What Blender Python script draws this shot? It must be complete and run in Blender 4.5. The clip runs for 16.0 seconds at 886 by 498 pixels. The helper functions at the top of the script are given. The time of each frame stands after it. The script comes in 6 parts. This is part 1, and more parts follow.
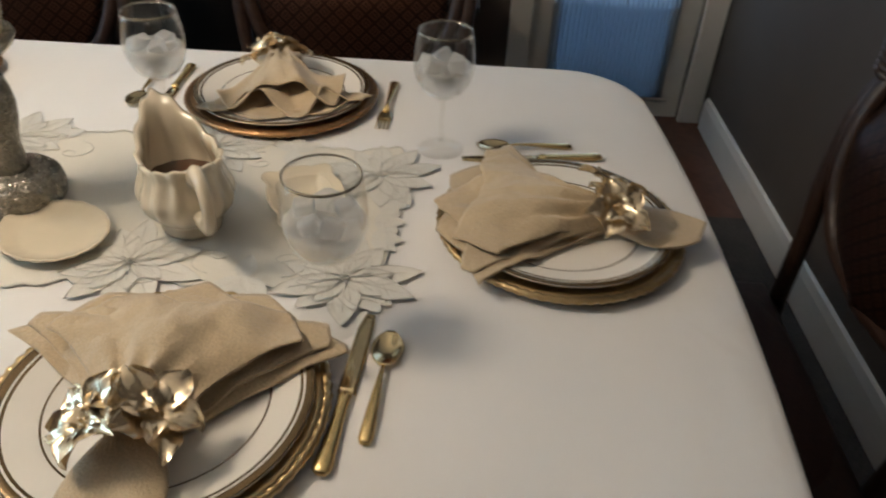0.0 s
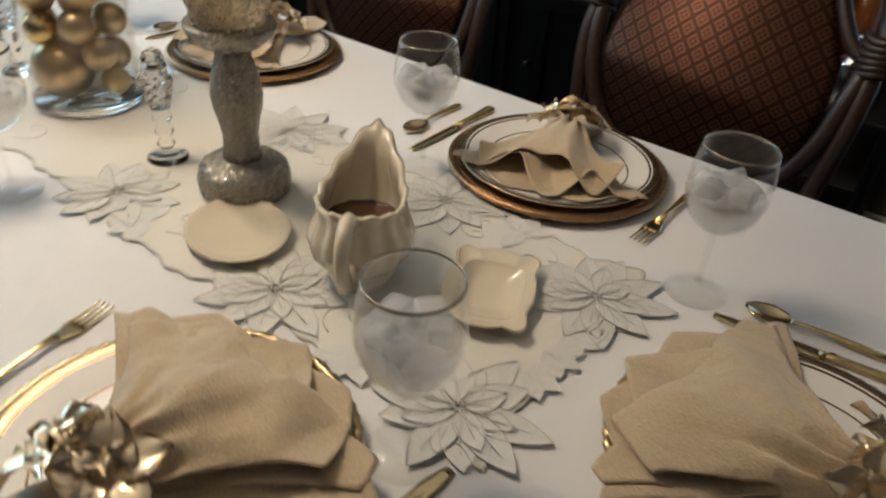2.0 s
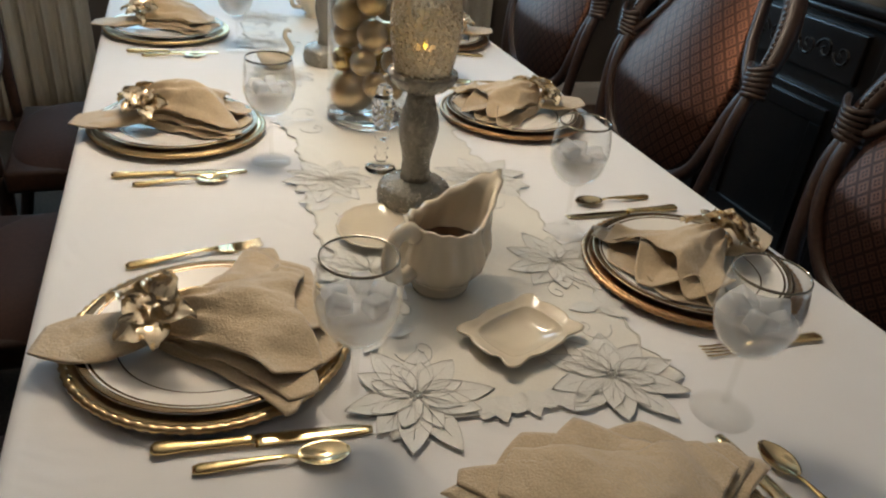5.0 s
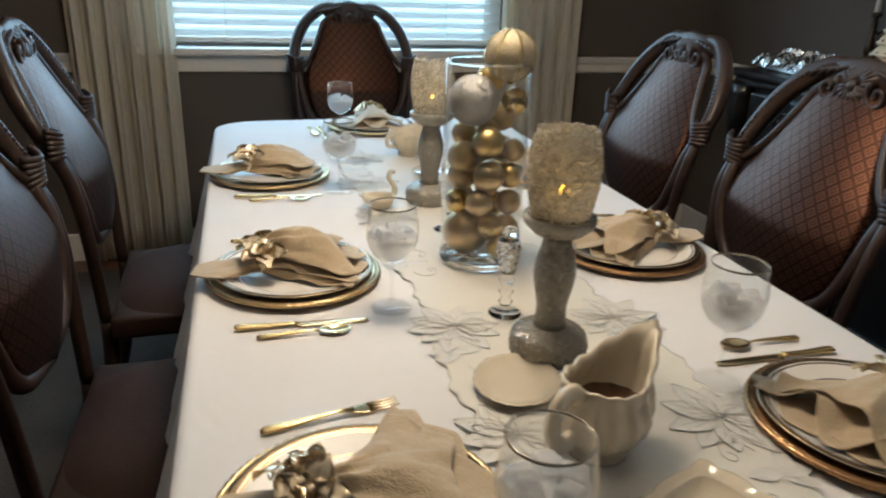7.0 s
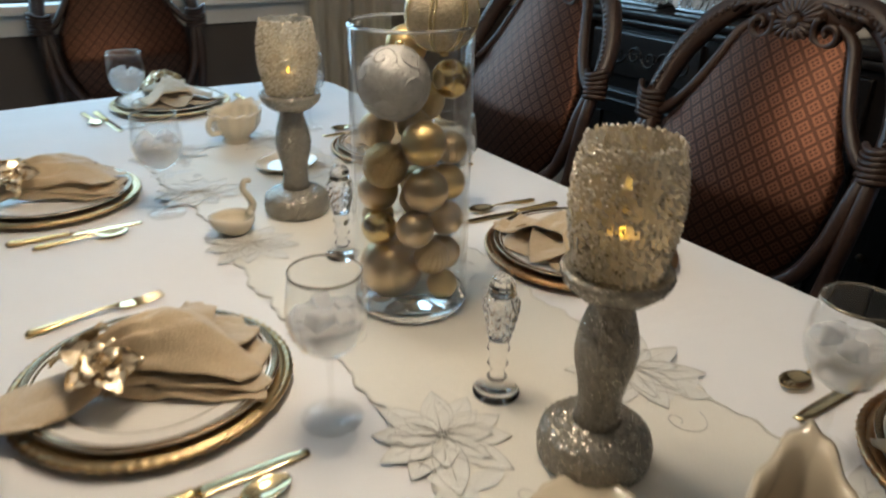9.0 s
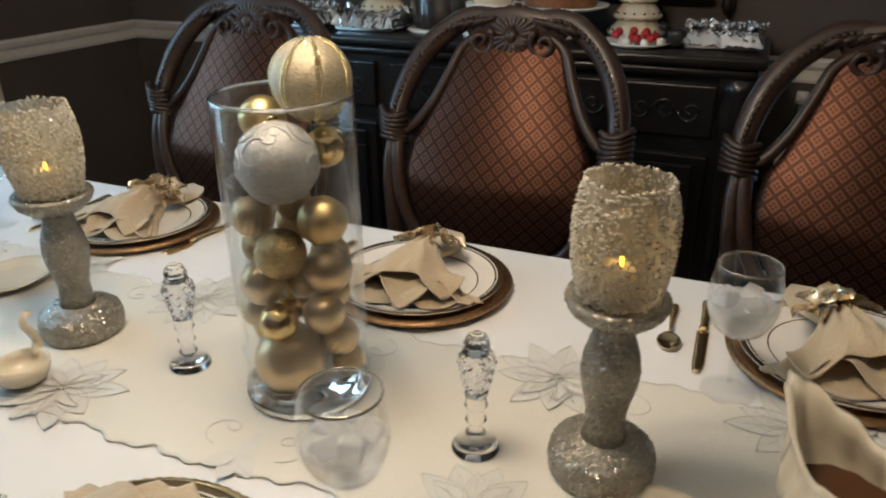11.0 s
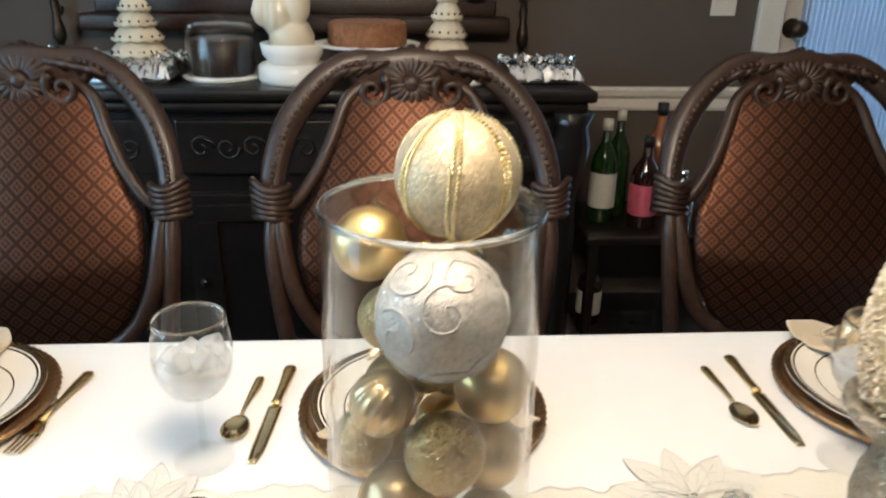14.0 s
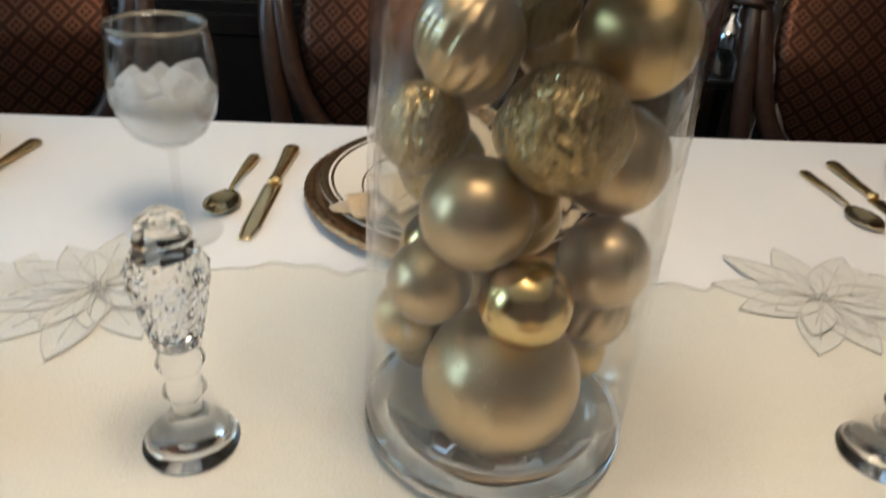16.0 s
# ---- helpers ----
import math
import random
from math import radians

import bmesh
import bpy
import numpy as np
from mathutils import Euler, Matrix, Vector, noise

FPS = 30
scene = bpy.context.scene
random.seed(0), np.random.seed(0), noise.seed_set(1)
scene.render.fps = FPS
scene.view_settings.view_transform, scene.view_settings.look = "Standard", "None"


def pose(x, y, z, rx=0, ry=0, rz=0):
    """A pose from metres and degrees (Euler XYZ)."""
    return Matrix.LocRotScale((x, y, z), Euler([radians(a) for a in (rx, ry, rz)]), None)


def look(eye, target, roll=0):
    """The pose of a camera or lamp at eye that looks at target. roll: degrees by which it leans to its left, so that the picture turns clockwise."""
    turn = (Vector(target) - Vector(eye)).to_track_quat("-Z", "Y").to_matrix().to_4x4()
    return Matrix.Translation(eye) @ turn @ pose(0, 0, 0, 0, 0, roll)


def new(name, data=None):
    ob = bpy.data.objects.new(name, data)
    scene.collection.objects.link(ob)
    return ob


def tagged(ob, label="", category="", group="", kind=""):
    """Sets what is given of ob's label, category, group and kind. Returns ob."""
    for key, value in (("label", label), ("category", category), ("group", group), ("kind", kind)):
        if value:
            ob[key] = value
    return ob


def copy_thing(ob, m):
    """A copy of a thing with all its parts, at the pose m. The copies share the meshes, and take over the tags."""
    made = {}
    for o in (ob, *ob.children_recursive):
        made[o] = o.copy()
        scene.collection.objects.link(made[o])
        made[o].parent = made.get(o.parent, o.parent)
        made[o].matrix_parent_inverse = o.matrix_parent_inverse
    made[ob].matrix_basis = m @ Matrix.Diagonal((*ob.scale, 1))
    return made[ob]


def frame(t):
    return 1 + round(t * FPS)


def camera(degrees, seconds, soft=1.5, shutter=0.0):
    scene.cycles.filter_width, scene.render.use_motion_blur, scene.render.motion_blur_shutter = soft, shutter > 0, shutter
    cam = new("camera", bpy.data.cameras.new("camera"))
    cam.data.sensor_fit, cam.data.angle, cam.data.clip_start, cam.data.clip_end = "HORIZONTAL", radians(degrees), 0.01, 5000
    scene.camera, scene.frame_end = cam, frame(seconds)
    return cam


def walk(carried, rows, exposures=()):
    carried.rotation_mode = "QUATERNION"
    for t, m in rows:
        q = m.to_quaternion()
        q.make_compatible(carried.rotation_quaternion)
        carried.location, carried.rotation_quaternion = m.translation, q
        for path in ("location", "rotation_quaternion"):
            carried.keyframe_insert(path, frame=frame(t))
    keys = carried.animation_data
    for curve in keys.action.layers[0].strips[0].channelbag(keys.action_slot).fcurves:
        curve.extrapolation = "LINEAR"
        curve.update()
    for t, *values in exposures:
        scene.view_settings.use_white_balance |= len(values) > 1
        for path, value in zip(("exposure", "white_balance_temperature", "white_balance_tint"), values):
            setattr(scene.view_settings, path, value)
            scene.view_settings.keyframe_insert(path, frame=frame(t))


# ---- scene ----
# the camera and its walk: seconds, eye, target, roll
cam = camera(62.6, 16.0, 2.0, 0.55)
PATH = [
    (0, (-0.822, -0.983, 1.322), (0.781, -0.969, 0.127), 3.0),
    (0.5, (-0.75, -0.968, 1.3), (0.881, -0.788, 0.156), 3.8),
    (1, (-0.625, -0.976, 1.3), (0.971, -0.506, 0.19), 2.8),
    (1.5, (-0.598, -0.989, 1.287), (0.955, -0.343, 0.204), 3.3),
    (2, (-0.554, -1.12, 1.275), (0.793, -0.167, 0.145), 4.5),
    (2.5, (-0.521, -1.197, 1.263), (0.738, -0.16, 0.104), 3.9),
    (3, (-0.416, -1.235, 1.256), (0.783, -0.158, 0.071), 7.4),
    (3.5, (-0.347, -1.258, 1.279), (0.78, -0.043, 0.16), 6.3),
    (4, (-0.368, -1.333, 1.303), (0.45, 0.136, 0.22), 5.9),
    (4.2, (-0.36, -1.366, 1.314), (0.364, 0.151, 0.229), 6.0),
    (6.3, (-0.395, -1.476, 1.322), (0.201, 0.301, 0.625), 4.5),
    (6.5, (-0.409, -1.456, 1.323), (0.172, 0.341, 0.664), 4.3),
    (7, (-0.453, -1.338, 1.322), (0.051, 0.461, 0.607), 2.2),
    (7.5, (-0.512, -1.207, 1.323), (0.154, 0.493, 0.507), 0.8),
    (8, (-0.53, -1.108, 1.313), (0.219, 0.55, 0.484), -0.0),
    (8.5, (-0.524, -0.986, 1.292), (0.325, 0.599, 0.418), 1.0),
    (9, (-0.502, -0.824, 1.302), (0.513, 0.673, 0.448), 1.3),
    (9.5, (-0.49, -0.727, 1.31), (0.691, 0.641, 0.452), 1.2),
    (9.7, (-0.487, -0.694, 1.306), (0.814, 0.548, 0.43), 2.2),
    (11.8, (-0.799, -0.351, 1.369), (0.94, 0.161, 0.525), 1.2),
    (12, (-0.774, -0.307, 1.362), (0.972, 0.142, 0.497), 3.0),
    (12.5, (-0.651, -0.193, 1.387), (1.142, 0.114, 0.556), 0.4),
    (13, (-0.597, -0.144, 1.38), (1.242, 0.092, 0.63), 0.7),
    (13.5, (-0.554, -0.049, 1.383), (1.325, -0.097, 0.698), 0.1),
    (14, (-0.496, 0.028, 1.33), (1.356, -0.108, 0.587), 1.0),
    (14.5, (-0.4, 0.05, 1.274), (1.412, -0.081, 0.438), 2.1),
    (15, (-0.361, 0.05, 1.221), (1.411, -0.102, 0.305), 1.9),
    (15.5, (-0.355, 0.062, 1.161), (1.397, -0.116, 0.212), 3.0),
    (16, (-0.358, 0.074, 1.102), (1.364, -0.094, 0.098), 4.0),
]
EXPOSURES = [(0, -0.17), (1, -0.2), (2.0, -0.28), (2.5, -0.30), (3.5, -0.30), (4.5, -0.30), (7, -0.27), (8, -0.42), (9, -0.50), (9.7, -0.46), (12, -0.3), (12.6, -0.12), (13.0, 0.30), (13.5, 0.82), (14.0, 0.45), (14.5, 0.05), (15.2, -0.12), (16, -0.28)]
walk(cam, [(t, look(eye, target, roll)) for t, eye, target, roll in PATH], EXPOSURES)

WORLD = bpy.data.worlds.new("daylight")
scene.world = WORLD
WORLD.use_nodes = True
sky = WORLD.node_tree.nodes.new("ShaderNodeTexSky")
sky.sky_type = "NISHITA"
sky.sun_disc = False
sky.sun_elevation, sky.sun_rotation = radians(35), radians(200)
WORLD.node_tree.links.new(sky.outputs[0], WORLD.node_tree.nodes["Background"].inputs[0])
WORLD.node_tree.nodes["Background"].inputs[1].default_value = 0.08

TOP = 0.76          # height of the cloth-covered table top
WALL_E, WALL_N, WALL_S, WALL_W, CEIL = 1.93, 2.13, -1.975, -2.1, 2.45


def lamp(name, kind, energy, color, m, size=0.05, size_y=None):
    data = bpy.data.lights.new(name, kind)
    data.energy, data.color = energy, color
    if kind == "AREA":
        data.shape, data.size, data.size_y = "RECTANGLE", size, size_y or size
    else:
        data.shadow_soft_size = size
    ob = new(name, data)
    ob.matrix_world = m
    return ob


# bulbs of the lamp that hangs over the table
for k in range(5):
    a = radians(20 + 72 * k)
    lamp("bulb_light", "POINT", 8.8, (1.0, 0.84, 0.645), pose(-0.13 + 0.14 * math.cos(a), 0.0 + 0.14 * math.sin(a), 1.85), 0.035)
# daylight through the window and the glazed door
lamp("window_light", "AREA", 40, (0.42, 0.72, 1.0), pose(-0.02, WALL_N + 0.02, 1.55, -90), 1.4, 1.15)
lamp("door_light", "AREA", 3, (0.50, 0.72, 1.0), pose(WALL_E + 0.005, -1.57, 1.2, 0, 90), 1.5, 0.5)

# ---------------------------------------------------------------- materials


def mat(name, color, rough=0.5, metal=0.0, grain=0.0, scale=60.0, bump=0.0, stain=0.0, coat=0.0, sheen=0.0, trans=0.0, ior=1.45, emit=0.0, flakes=0.0, flake_scale=400.0, bump_dist=0.002):
    m = bpy.data.materials.new(name)
    m.use_nodes = True
    nt = m.node_tree
    p = nt.nodes["Principled BSDF"]
    p.inputs["Base Color"].default_value = (*color, 1)
    p.inputs["Roughness"].default_value = rough
    p.inputs["Metallic"].default_value = metal
    p.inputs["Coat Weight"].default_value = coat
    p.inputs["Coat Roughness"].default_value = 0.08
    p.inputs["Sheen Weight"].default_value = sheen
    p.inputs["Transmission Weight"].default_value = trans
    p.inputs["IOR"].default_value = ior
    if emit:
        p.inputs["Emission Color"].default_value = (*color, 1)
        p.inputs["Emission Strength"].default_value = emit
    tc = nt.nodes.new("ShaderNodeTexCoord")
    fine = None
    if grain or bump:
        fine = nt.nodes.new("ShaderNodeTexNoise")
        fine.inputs["Scale"].default_value, fine.inputs["Detail"].default_value = scale, 6
        nt.links.new(tc.outputs["Object"], fine.inputs["Vector"])
    last = None
    if grain:
        mix = nt.nodes.new("ShaderNodeMix")
        mix.data_type, mix.blend_type = "RGBA", "MULTIPLY"
        ramp = nt.nodes.new("ShaderNodeValToRGB")
        ramp.color_ramp.elements[0].color = (1 - grain, 1 - grain, 1 - grain, 1)
        ramp.color_ramp.elements[0].position, ramp.color_ramp.elements[1].position = 0.3, 0.7
        nt.links.new(fine.outputs["Fac"], ramp.inputs[0])
        mix.inputs[0].default_value = 1
        mix.inputs[6].default_value = (*color, 1)
        nt.links.new(ramp.outputs[0], mix.inputs[7])
        last = mix.outputs[2]
    if stain:
        big = nt.nodes.new("ShaderNodeTexNoise")
        big.inputs["Scale"].default_value, big.inputs["Detail"].default_value = 4, 4
        nt.links.new(tc.outputs["Object"], big.inputs["Vector"])
        r2 = nt.nodes.new("ShaderNodeValToRGB")
        r2.color_ramp.elements[0].color = (1 - stain, 1 - stain, 1 - stain, 1)
        r2.color_ramp.elements[0].position, r2.color_ramp.elements[1].position = 0.3, 0.65
        nt.links.new(big.outputs["Fac"], r2.inputs[0])
        mx = nt.nodes.new("ShaderNodeMix")
        mx.data_type, mx.blend_type = "RGBA", "MULTIPLY"
        mx.inputs[0].default_value = 1
        mx.inputs[6].default_value = (*color, 1)
        if last:
            nt.links.new(last, mx.inputs[6])
        nt.links.new(r2.outputs[0], mx.inputs[7])
        last = mx.outputs[2]
    if last:
        nt.links.new(last, p.inputs["Base Color"])
    height = fine.outputs["Fac"] if bump else None
    if flakes:
        vor = nt.nodes.new("ShaderNodeTexVoronoi")
        vor.inputs["Scale"].default_value = flake_scale
        nt.links.new(tc.outputs["Object"], vor.inputs["Vector"])
        sep = nt.nodes.new("ShaderNodeSeparateColor")
        nt.links.new(vor.outputs["Color"], sep.inputs[0])
        # every flake lies at its own small tilt
        geo = nt.nodes.new("ShaderNodeNewGeometry")
        sub = nt.nodes.new("ShaderNodeVectorMath")
        sub.operation = "SUBTRACT"
        sub.inputs[1].default_value = (0.5, 0.5, 0.5)
        nt.links.new(vor.outputs["Color"], sub.inputs[0])
        sc = nt.nodes.new("ShaderNodeVectorMath")
        sc.operation = "SCALE"
        sc.inputs[3].default_value = flakes
        nt.links.new(sub.outputs[0], sc.inputs[0])
        add = nt.nodes.new("ShaderNodeVectorMath")
        add.operation = "ADD"
        nt.links.new(geo.outputs["Normal"], add.inputs[0])
        nt.links.new(sc.outputs[0], add.inputs[1])
        nrm = nt.nodes.new("ShaderNodeVectorMath")
        nrm.operation = "NORMALIZE"
        nt.links.new(add.outputs[0], nrm.inputs[0])
        nt.links.new(nrm.outputs[0], p.inputs["Normal"])
    elif bump:
        b = nt.nodes.new("ShaderNodeBump")
        b.inputs["Strength"].default_value, b.inputs["Distance"].default_value = bump, bump_dist
        nt.links.new(height, b.inputs["Height"])
        nt.links.new(b.outputs[0], p.inputs["Normal"])
    return m


def clear_glass(name, tint=(0.985, 0.99, 0.99), gloss=1.0, haze=0.0, body=(0.74, 0.67, 0.54), edge=0.75):
    """Thin clear glass: what lies behind shows through, with mirror gloss on top."""
    m = bpy.data.materials.new(name)
    m.use_nodes = True
    nt = m.node_tree
    nt.nodes.remove(nt.nodes["Principled BSDF"])
    tr, gl, mx, lw, pw, sc = (nt.nodes.new("ShaderNode" + k) for k in ("BsdfTransparent", "BsdfGlossy", "MixShader", "LayerWeight", "Math", "MapRange"))
    tr.inputs[0].default_value = (*tint, 1)
    gl.inputs["Roughness"].default_value = 0.03
    gl.inputs[0].default_value = (gloss, gloss, gloss, 1)
    # gloss grows towards grazing view, as on any pane
    lw.inputs[0].default_value = 0.5
    pw.operation, pw.inputs[1].default_value = "POWER", 4.0
    sc.inputs[3].default_value, sc.inputs[4].default_value = 0.03, edge
    nt.links.new(lw.outputs["Facing"], pw.inputs[0])
    nt.links.new(pw.outputs[0], sc.inputs[0])
    nt.links.new(sc.outputs[0], mx.inputs[0])
    nt.links.new(tr.outputs[0], mx.inputs[1])
    nt.links.new(gl.outputs[0], mx.inputs[2])
    out = mx
    if haze:
        df, tl, m2, m3 = (nt.nodes.new("ShaderNode" + k) for k in ("BsdfDiffuse", "BsdfTranslucent", "MixShader", "MixShader"))
        df.inputs[0].default_value = tl.inputs[0].default_value = (*body, 1)
        m2.inputs[0].default_value, m3.inputs[0].default_value = 0.5, haze
        nt.links.new(df.outputs[0], m2.inputs[1])
        nt.links.new(tl.outputs[0], m2.inputs[2])
        nt.links.new(mx.outputs[0], m3.inputs[1])
        nt.links.new(m2.outputs[0], m3.inputs[2])
        out = m3
    nt.links.new(out.outputs[0], nt.nodes["Material Output"].inputs[0])
    return m


def sheer(name, color, through_share=0.5, open_share=0.15, weave=0.0):
    """Thin cloth that lets light through."""
    m = bpy.data.materials.new(name)
    m.use_nodes = True
    nt = m.node_tree
    nt.nodes.remove(nt.nodes["Principled BSDF"])
    df, tl, tr, m1, m2 = (nt.nodes.new("ShaderNode" + k) for k in ("BsdfDiffuse", "BsdfTranslucent", "BsdfTransparent", "MixShader", "MixShader"))
    no = nt.nodes.new("ShaderNodeTexNoise")
    no.inputs["Scale"].default_value, no.inputs["Detail"].default_value = 35, 5
    mx = nt.nodes.new("ShaderNodeMix")
    mx.data_type = "RGBA"
    mx.inputs[6].default_value = (*[c * 0.8 for c in color], 1)
    mx.inputs[7].default_value = (*color, 1)
    nt.links.new(no.outputs["Fac"], mx.inputs[0])
    nt.links.new(mx.outputs[2], df.inputs[0])
    nt.links.new(mx.outputs[2], tl.inputs[0])
    m1.inputs[0].default_value, m2.inputs[0].default_value = through_share, open_share
    nt.links.new(df.outputs[0], m1.inputs[1])
    nt.links.new(tl.outputs[0], m1.inputs[2])
    nt.links.new(m1.outputs[0], m2.inputs[1])
    nt.links.new(tr.outputs[0], m2.inputs[2])
    nt.links.new(m2.outputs[0], nt.nodes["Material Output"].inputs[0])
    return m


def glow(name, color, strength):
    m = bpy.data.materials.new(name)
    m.use_nodes = True
    nt = m.node_tree
    nt.nodes.remove(nt.nodes["Principled BSDF"])
    e = nt.nodes.new("ShaderNodeEmission")
    e.inputs[0].default_value, e.inputs[1].default_value = (*color, 1), strength
    nt.links.new(e.outputs[0], nt.nodes["Material Output"].inputs[0])
    return m


def jacquard(name):
    """Upholstery: rows of small diamonds, each with a ring and a dot, on a satin ground."""
    m = mat(name, (0.2, 0.07, 0.03), 0.5, metal=0.85)
    nt = m.node_tree
    p = nt.nodes["Principled BSDF"]
    uv = nt.nodes.new("ShaderNodeUVMap")
    mp = nt.nodes.new("ShaderNodeMapping")
    mp.inputs["Rotation"].default_value = (0, 0, radians(45))
    mp.inputs["Scale"].default_value = (40, 40, 40)
    nt.links.new(uv.outputs[0], mp.inputs[0])

    def op(kind, a, b=None):
        n = nt.nodes.new("ShaderNodeMath")
        n.operation = kind
        for i, v in enumerate((a, b)):
            if v is None:
                continue
            if isinstance(v, (int, float)):
                n.inputs[i].default_value = v
            else:
                nt.links.new(v, n.inputs[i])
        return n.outputs[0]
    sep = nt.nodes.new("ShaderNodeSeparateXYZ")
    nt.links.new(mp.outputs[0], sep.inputs[0])
    half = [op("ABSOLUTE", op("SUBTRACT", op("FRACT", sep.outputs[i]), 0.5)) for i in (0, 1)]
    d = op("MAXIMUM", *half)
    ring = op("MULTIPLY", op("GREATER_THAN", d, 0.22), op("LESS_THAN", d, 0.38))
    dot = op("MULTIPLY", op("LESS_THAN", d, 0.07), 0.6)
    cross = op("MULTIPLY", op("LESS_THAN", op("MINIMUM", *half), 0.05), op("LESS_THAN", d, 0.2))
    light = op("MINIMUM", op("ADD", op("ADD", ring, dot), cross), 1.0)
    no = nt.nodes.new("ShaderNodeTexNoise")
    no.inputs["Scale"].default_value = 300
    light = op("MULTIPLY", light, op("ADD", no.outputs["Fac"], 0.35))
    mx = nt.nodes.new("ShaderNodeMix")
    mx.data_type = "RGBA"
    mx.inputs[6].default_value = (0.036, 0.015, 0.009, 1)
    mx.inputs[7].default_value = (0.100, 0.042, 0.024, 1)
    nt.links.new(light, mx.inputs[0])
    nt.links.new(mx.outputs[2], p.inputs["Base Color"])
    r = nt.nodes.new("ShaderNodeMapRange")
    r.inputs[3].default_value, r.inputs[4].default_value = 0.42, 0.38
    nt.links.new(light, r.inputs[0])
    nt.links.new(r.outputs[0], p.inputs["Roughness"])
    b = nt.nodes.new("ShaderNodeBump")
    b.inputs["Strength"].default_value, b.inputs["Distance"].default_value = 0.3, 0.001
    nt.links.new(light, b.inputs["Height"])
    nt.links.new(b.outputs[0], p.inputs["Normal"])
    return m


def planks(name):
    m = mat(name, (0.16, 0.06, 0.03), 0.3, grain=0.4, scale=30, stain=0.4, coat=0.3)
    return m


LINEN = mat("white_linen", (0.83, 0.82, 0.82), 0.85, grain=0.04, scale=900, bump=0.25, stain=0.04, sheen=0.15)


def wrinkled(m, scale, distance, strength=0.6):
    """Adds broad soft creases under the weave of a cloth."""
    nt = m.node_tree
    p = nt.nodes["Principled BSDF"]
    first = p.inputs["Normal"].links[0].from_socket
    tc = nt.nodes.new("ShaderNodeTexCoord")
    no = nt.nodes.new("ShaderNodeTexNoise")
    no.inputs["Scale"].default_value, no.inputs["Detail"].default_value, no.inputs["Distortion"].default_value = scale, 3, 0.8
    nt.links.new(tc.outputs["Object"], no.inputs["Vector"])
    b = nt.nodes.new("ShaderNodeBump")
    b.inputs["Strength"].default_value, b.inputs["Distance"].default_value = strength, distance
    nt.links.new(no.outputs["Fac"], b.inputs["Height"])
    nt.links.new(first, b.inputs["Normal"])
    nt.links.new(b.outputs[0], p.inputs["Normal"])


wrinkled(LINEN, 5.0, 0.012, 0.5)
RUNNER = mat("ivory_satin", (0.77, 0.735, 0.655), 0.55, grain=0.08, scale=500, bump=0.3, sheen=0.3)
wrinkled(RUNNER, 11.0, 0.006, 0.45)
SILVERTHREAD = mat("silver_satin", (0.75, 0.735, 0.685), 0.5, metal=0.05, grain=0.12, scale=600, bump=0.4, sheen=0.3)
THREAD = mat("grey_thread", (0.74, 0.715, 0.66), 0.6, metal=0.0, grain=0.3, scale=900)
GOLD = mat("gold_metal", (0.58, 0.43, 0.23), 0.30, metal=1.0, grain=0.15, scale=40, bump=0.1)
# darker, redder gold: chargers of the right row and the bauble's seam beads
DARKGOLD = mat("dark_gold_metal", (0.50, 0.30, 0.15), 0.3, metal=1.0, grain=0.25, scale=80, bump=0.2)
CUTLERY = mat("gold_cutlery", (0.90, 0.67, 0.32), 0.27, metal=1.0, grain=0.2, scale=200, bump=0.25, bump_dist=0.0006)
BLADE = mat("gold_blade", (0.80, 0.64, 0.38), 0.14, metal=1.0, grain=0.1, scale=60)
CHINA = mat("white_china", (0.82, 0.79, 0.74), 0.28, grain=0.02, scale=20)
GOLDLINE = mat("gold_line", (0.22, 0.15, 0.08), 0.25, metal=0.8)
CREAMWARE = mat("cream_glazed_ware", (0.72, 0.63, 0.48), 0.16, grain=0.04, scale=15, coat=0.4, stain=0.06)
NAPKIN = mat("beige_napkin_linen", (0.63, 0.49, 0.315), 0.7, grain=0.22, scale=420, bump=0.8, stain=0.08, sheen=0.4)
wrinkled(NAPKIN, 24.0, 0.006, 0.6)
CHAMPAGNE = mat("champagne_metal", (0.92, 0.77, 0.55), 0.24, metal=0.85, grain=0.12, scale=150, bump=0.35, bump_dist=0.001)
GLASS = clear_glass("clear_glass")
VASEGLASS = clear_glass("vase_glass", (0.975, 0.98, 0.975))
THICKGLASS = mat("thick_glass", (0.95, 0.97, 0.97), 0.02, trans=1.0, ior=1.45)
CRYSTAL = mat("cut_crystal", (0.985, 0.985, 0.98), 0.03, trans=1.0, ior=1.34)
FOOTGLASS = clear_glass("foot_glass", (0.98, 0.98, 0.975), 1.0, edge=0.26)
DARKGRAIN = mat("dark_glass_grain", (0.30, 0.25, 0.16), 0.2, metal=0.1, grain=0.3, scale=300)
GRAIN = mat("glass_grain", (0.68, 0.63, 0.53), 0.16, metal=0.12, grain=0.2, scale=300)
ICE = clear_glass("ice", (0.985, 0.985, 0.985), 1.0, 0.34, (0.98, 0.97, 0.96), edge=0.35)
SLUSH = clear_glass("slush", (0.98, 0.98, 0.98), 1.0, 0.30, (0.98, 0.97, 0.96), edge=0.15)
RIMGREY = mat("glass_rim_line", (0.30, 0.27, 0.22), 0.15, metal=0.7)
STONECOAT = mat("silver_glitter_coat", (0.39, 0.355, 0.295), 0.22, metal=0.5, grain=0.3, scale=700, flakes=1.0, flake_scale=470)
CRUST = clear_glass("crushed_glass", (0.86, 0.78, 0.64), 1.0, 0.50, (0.74, 0.67, 0.55))
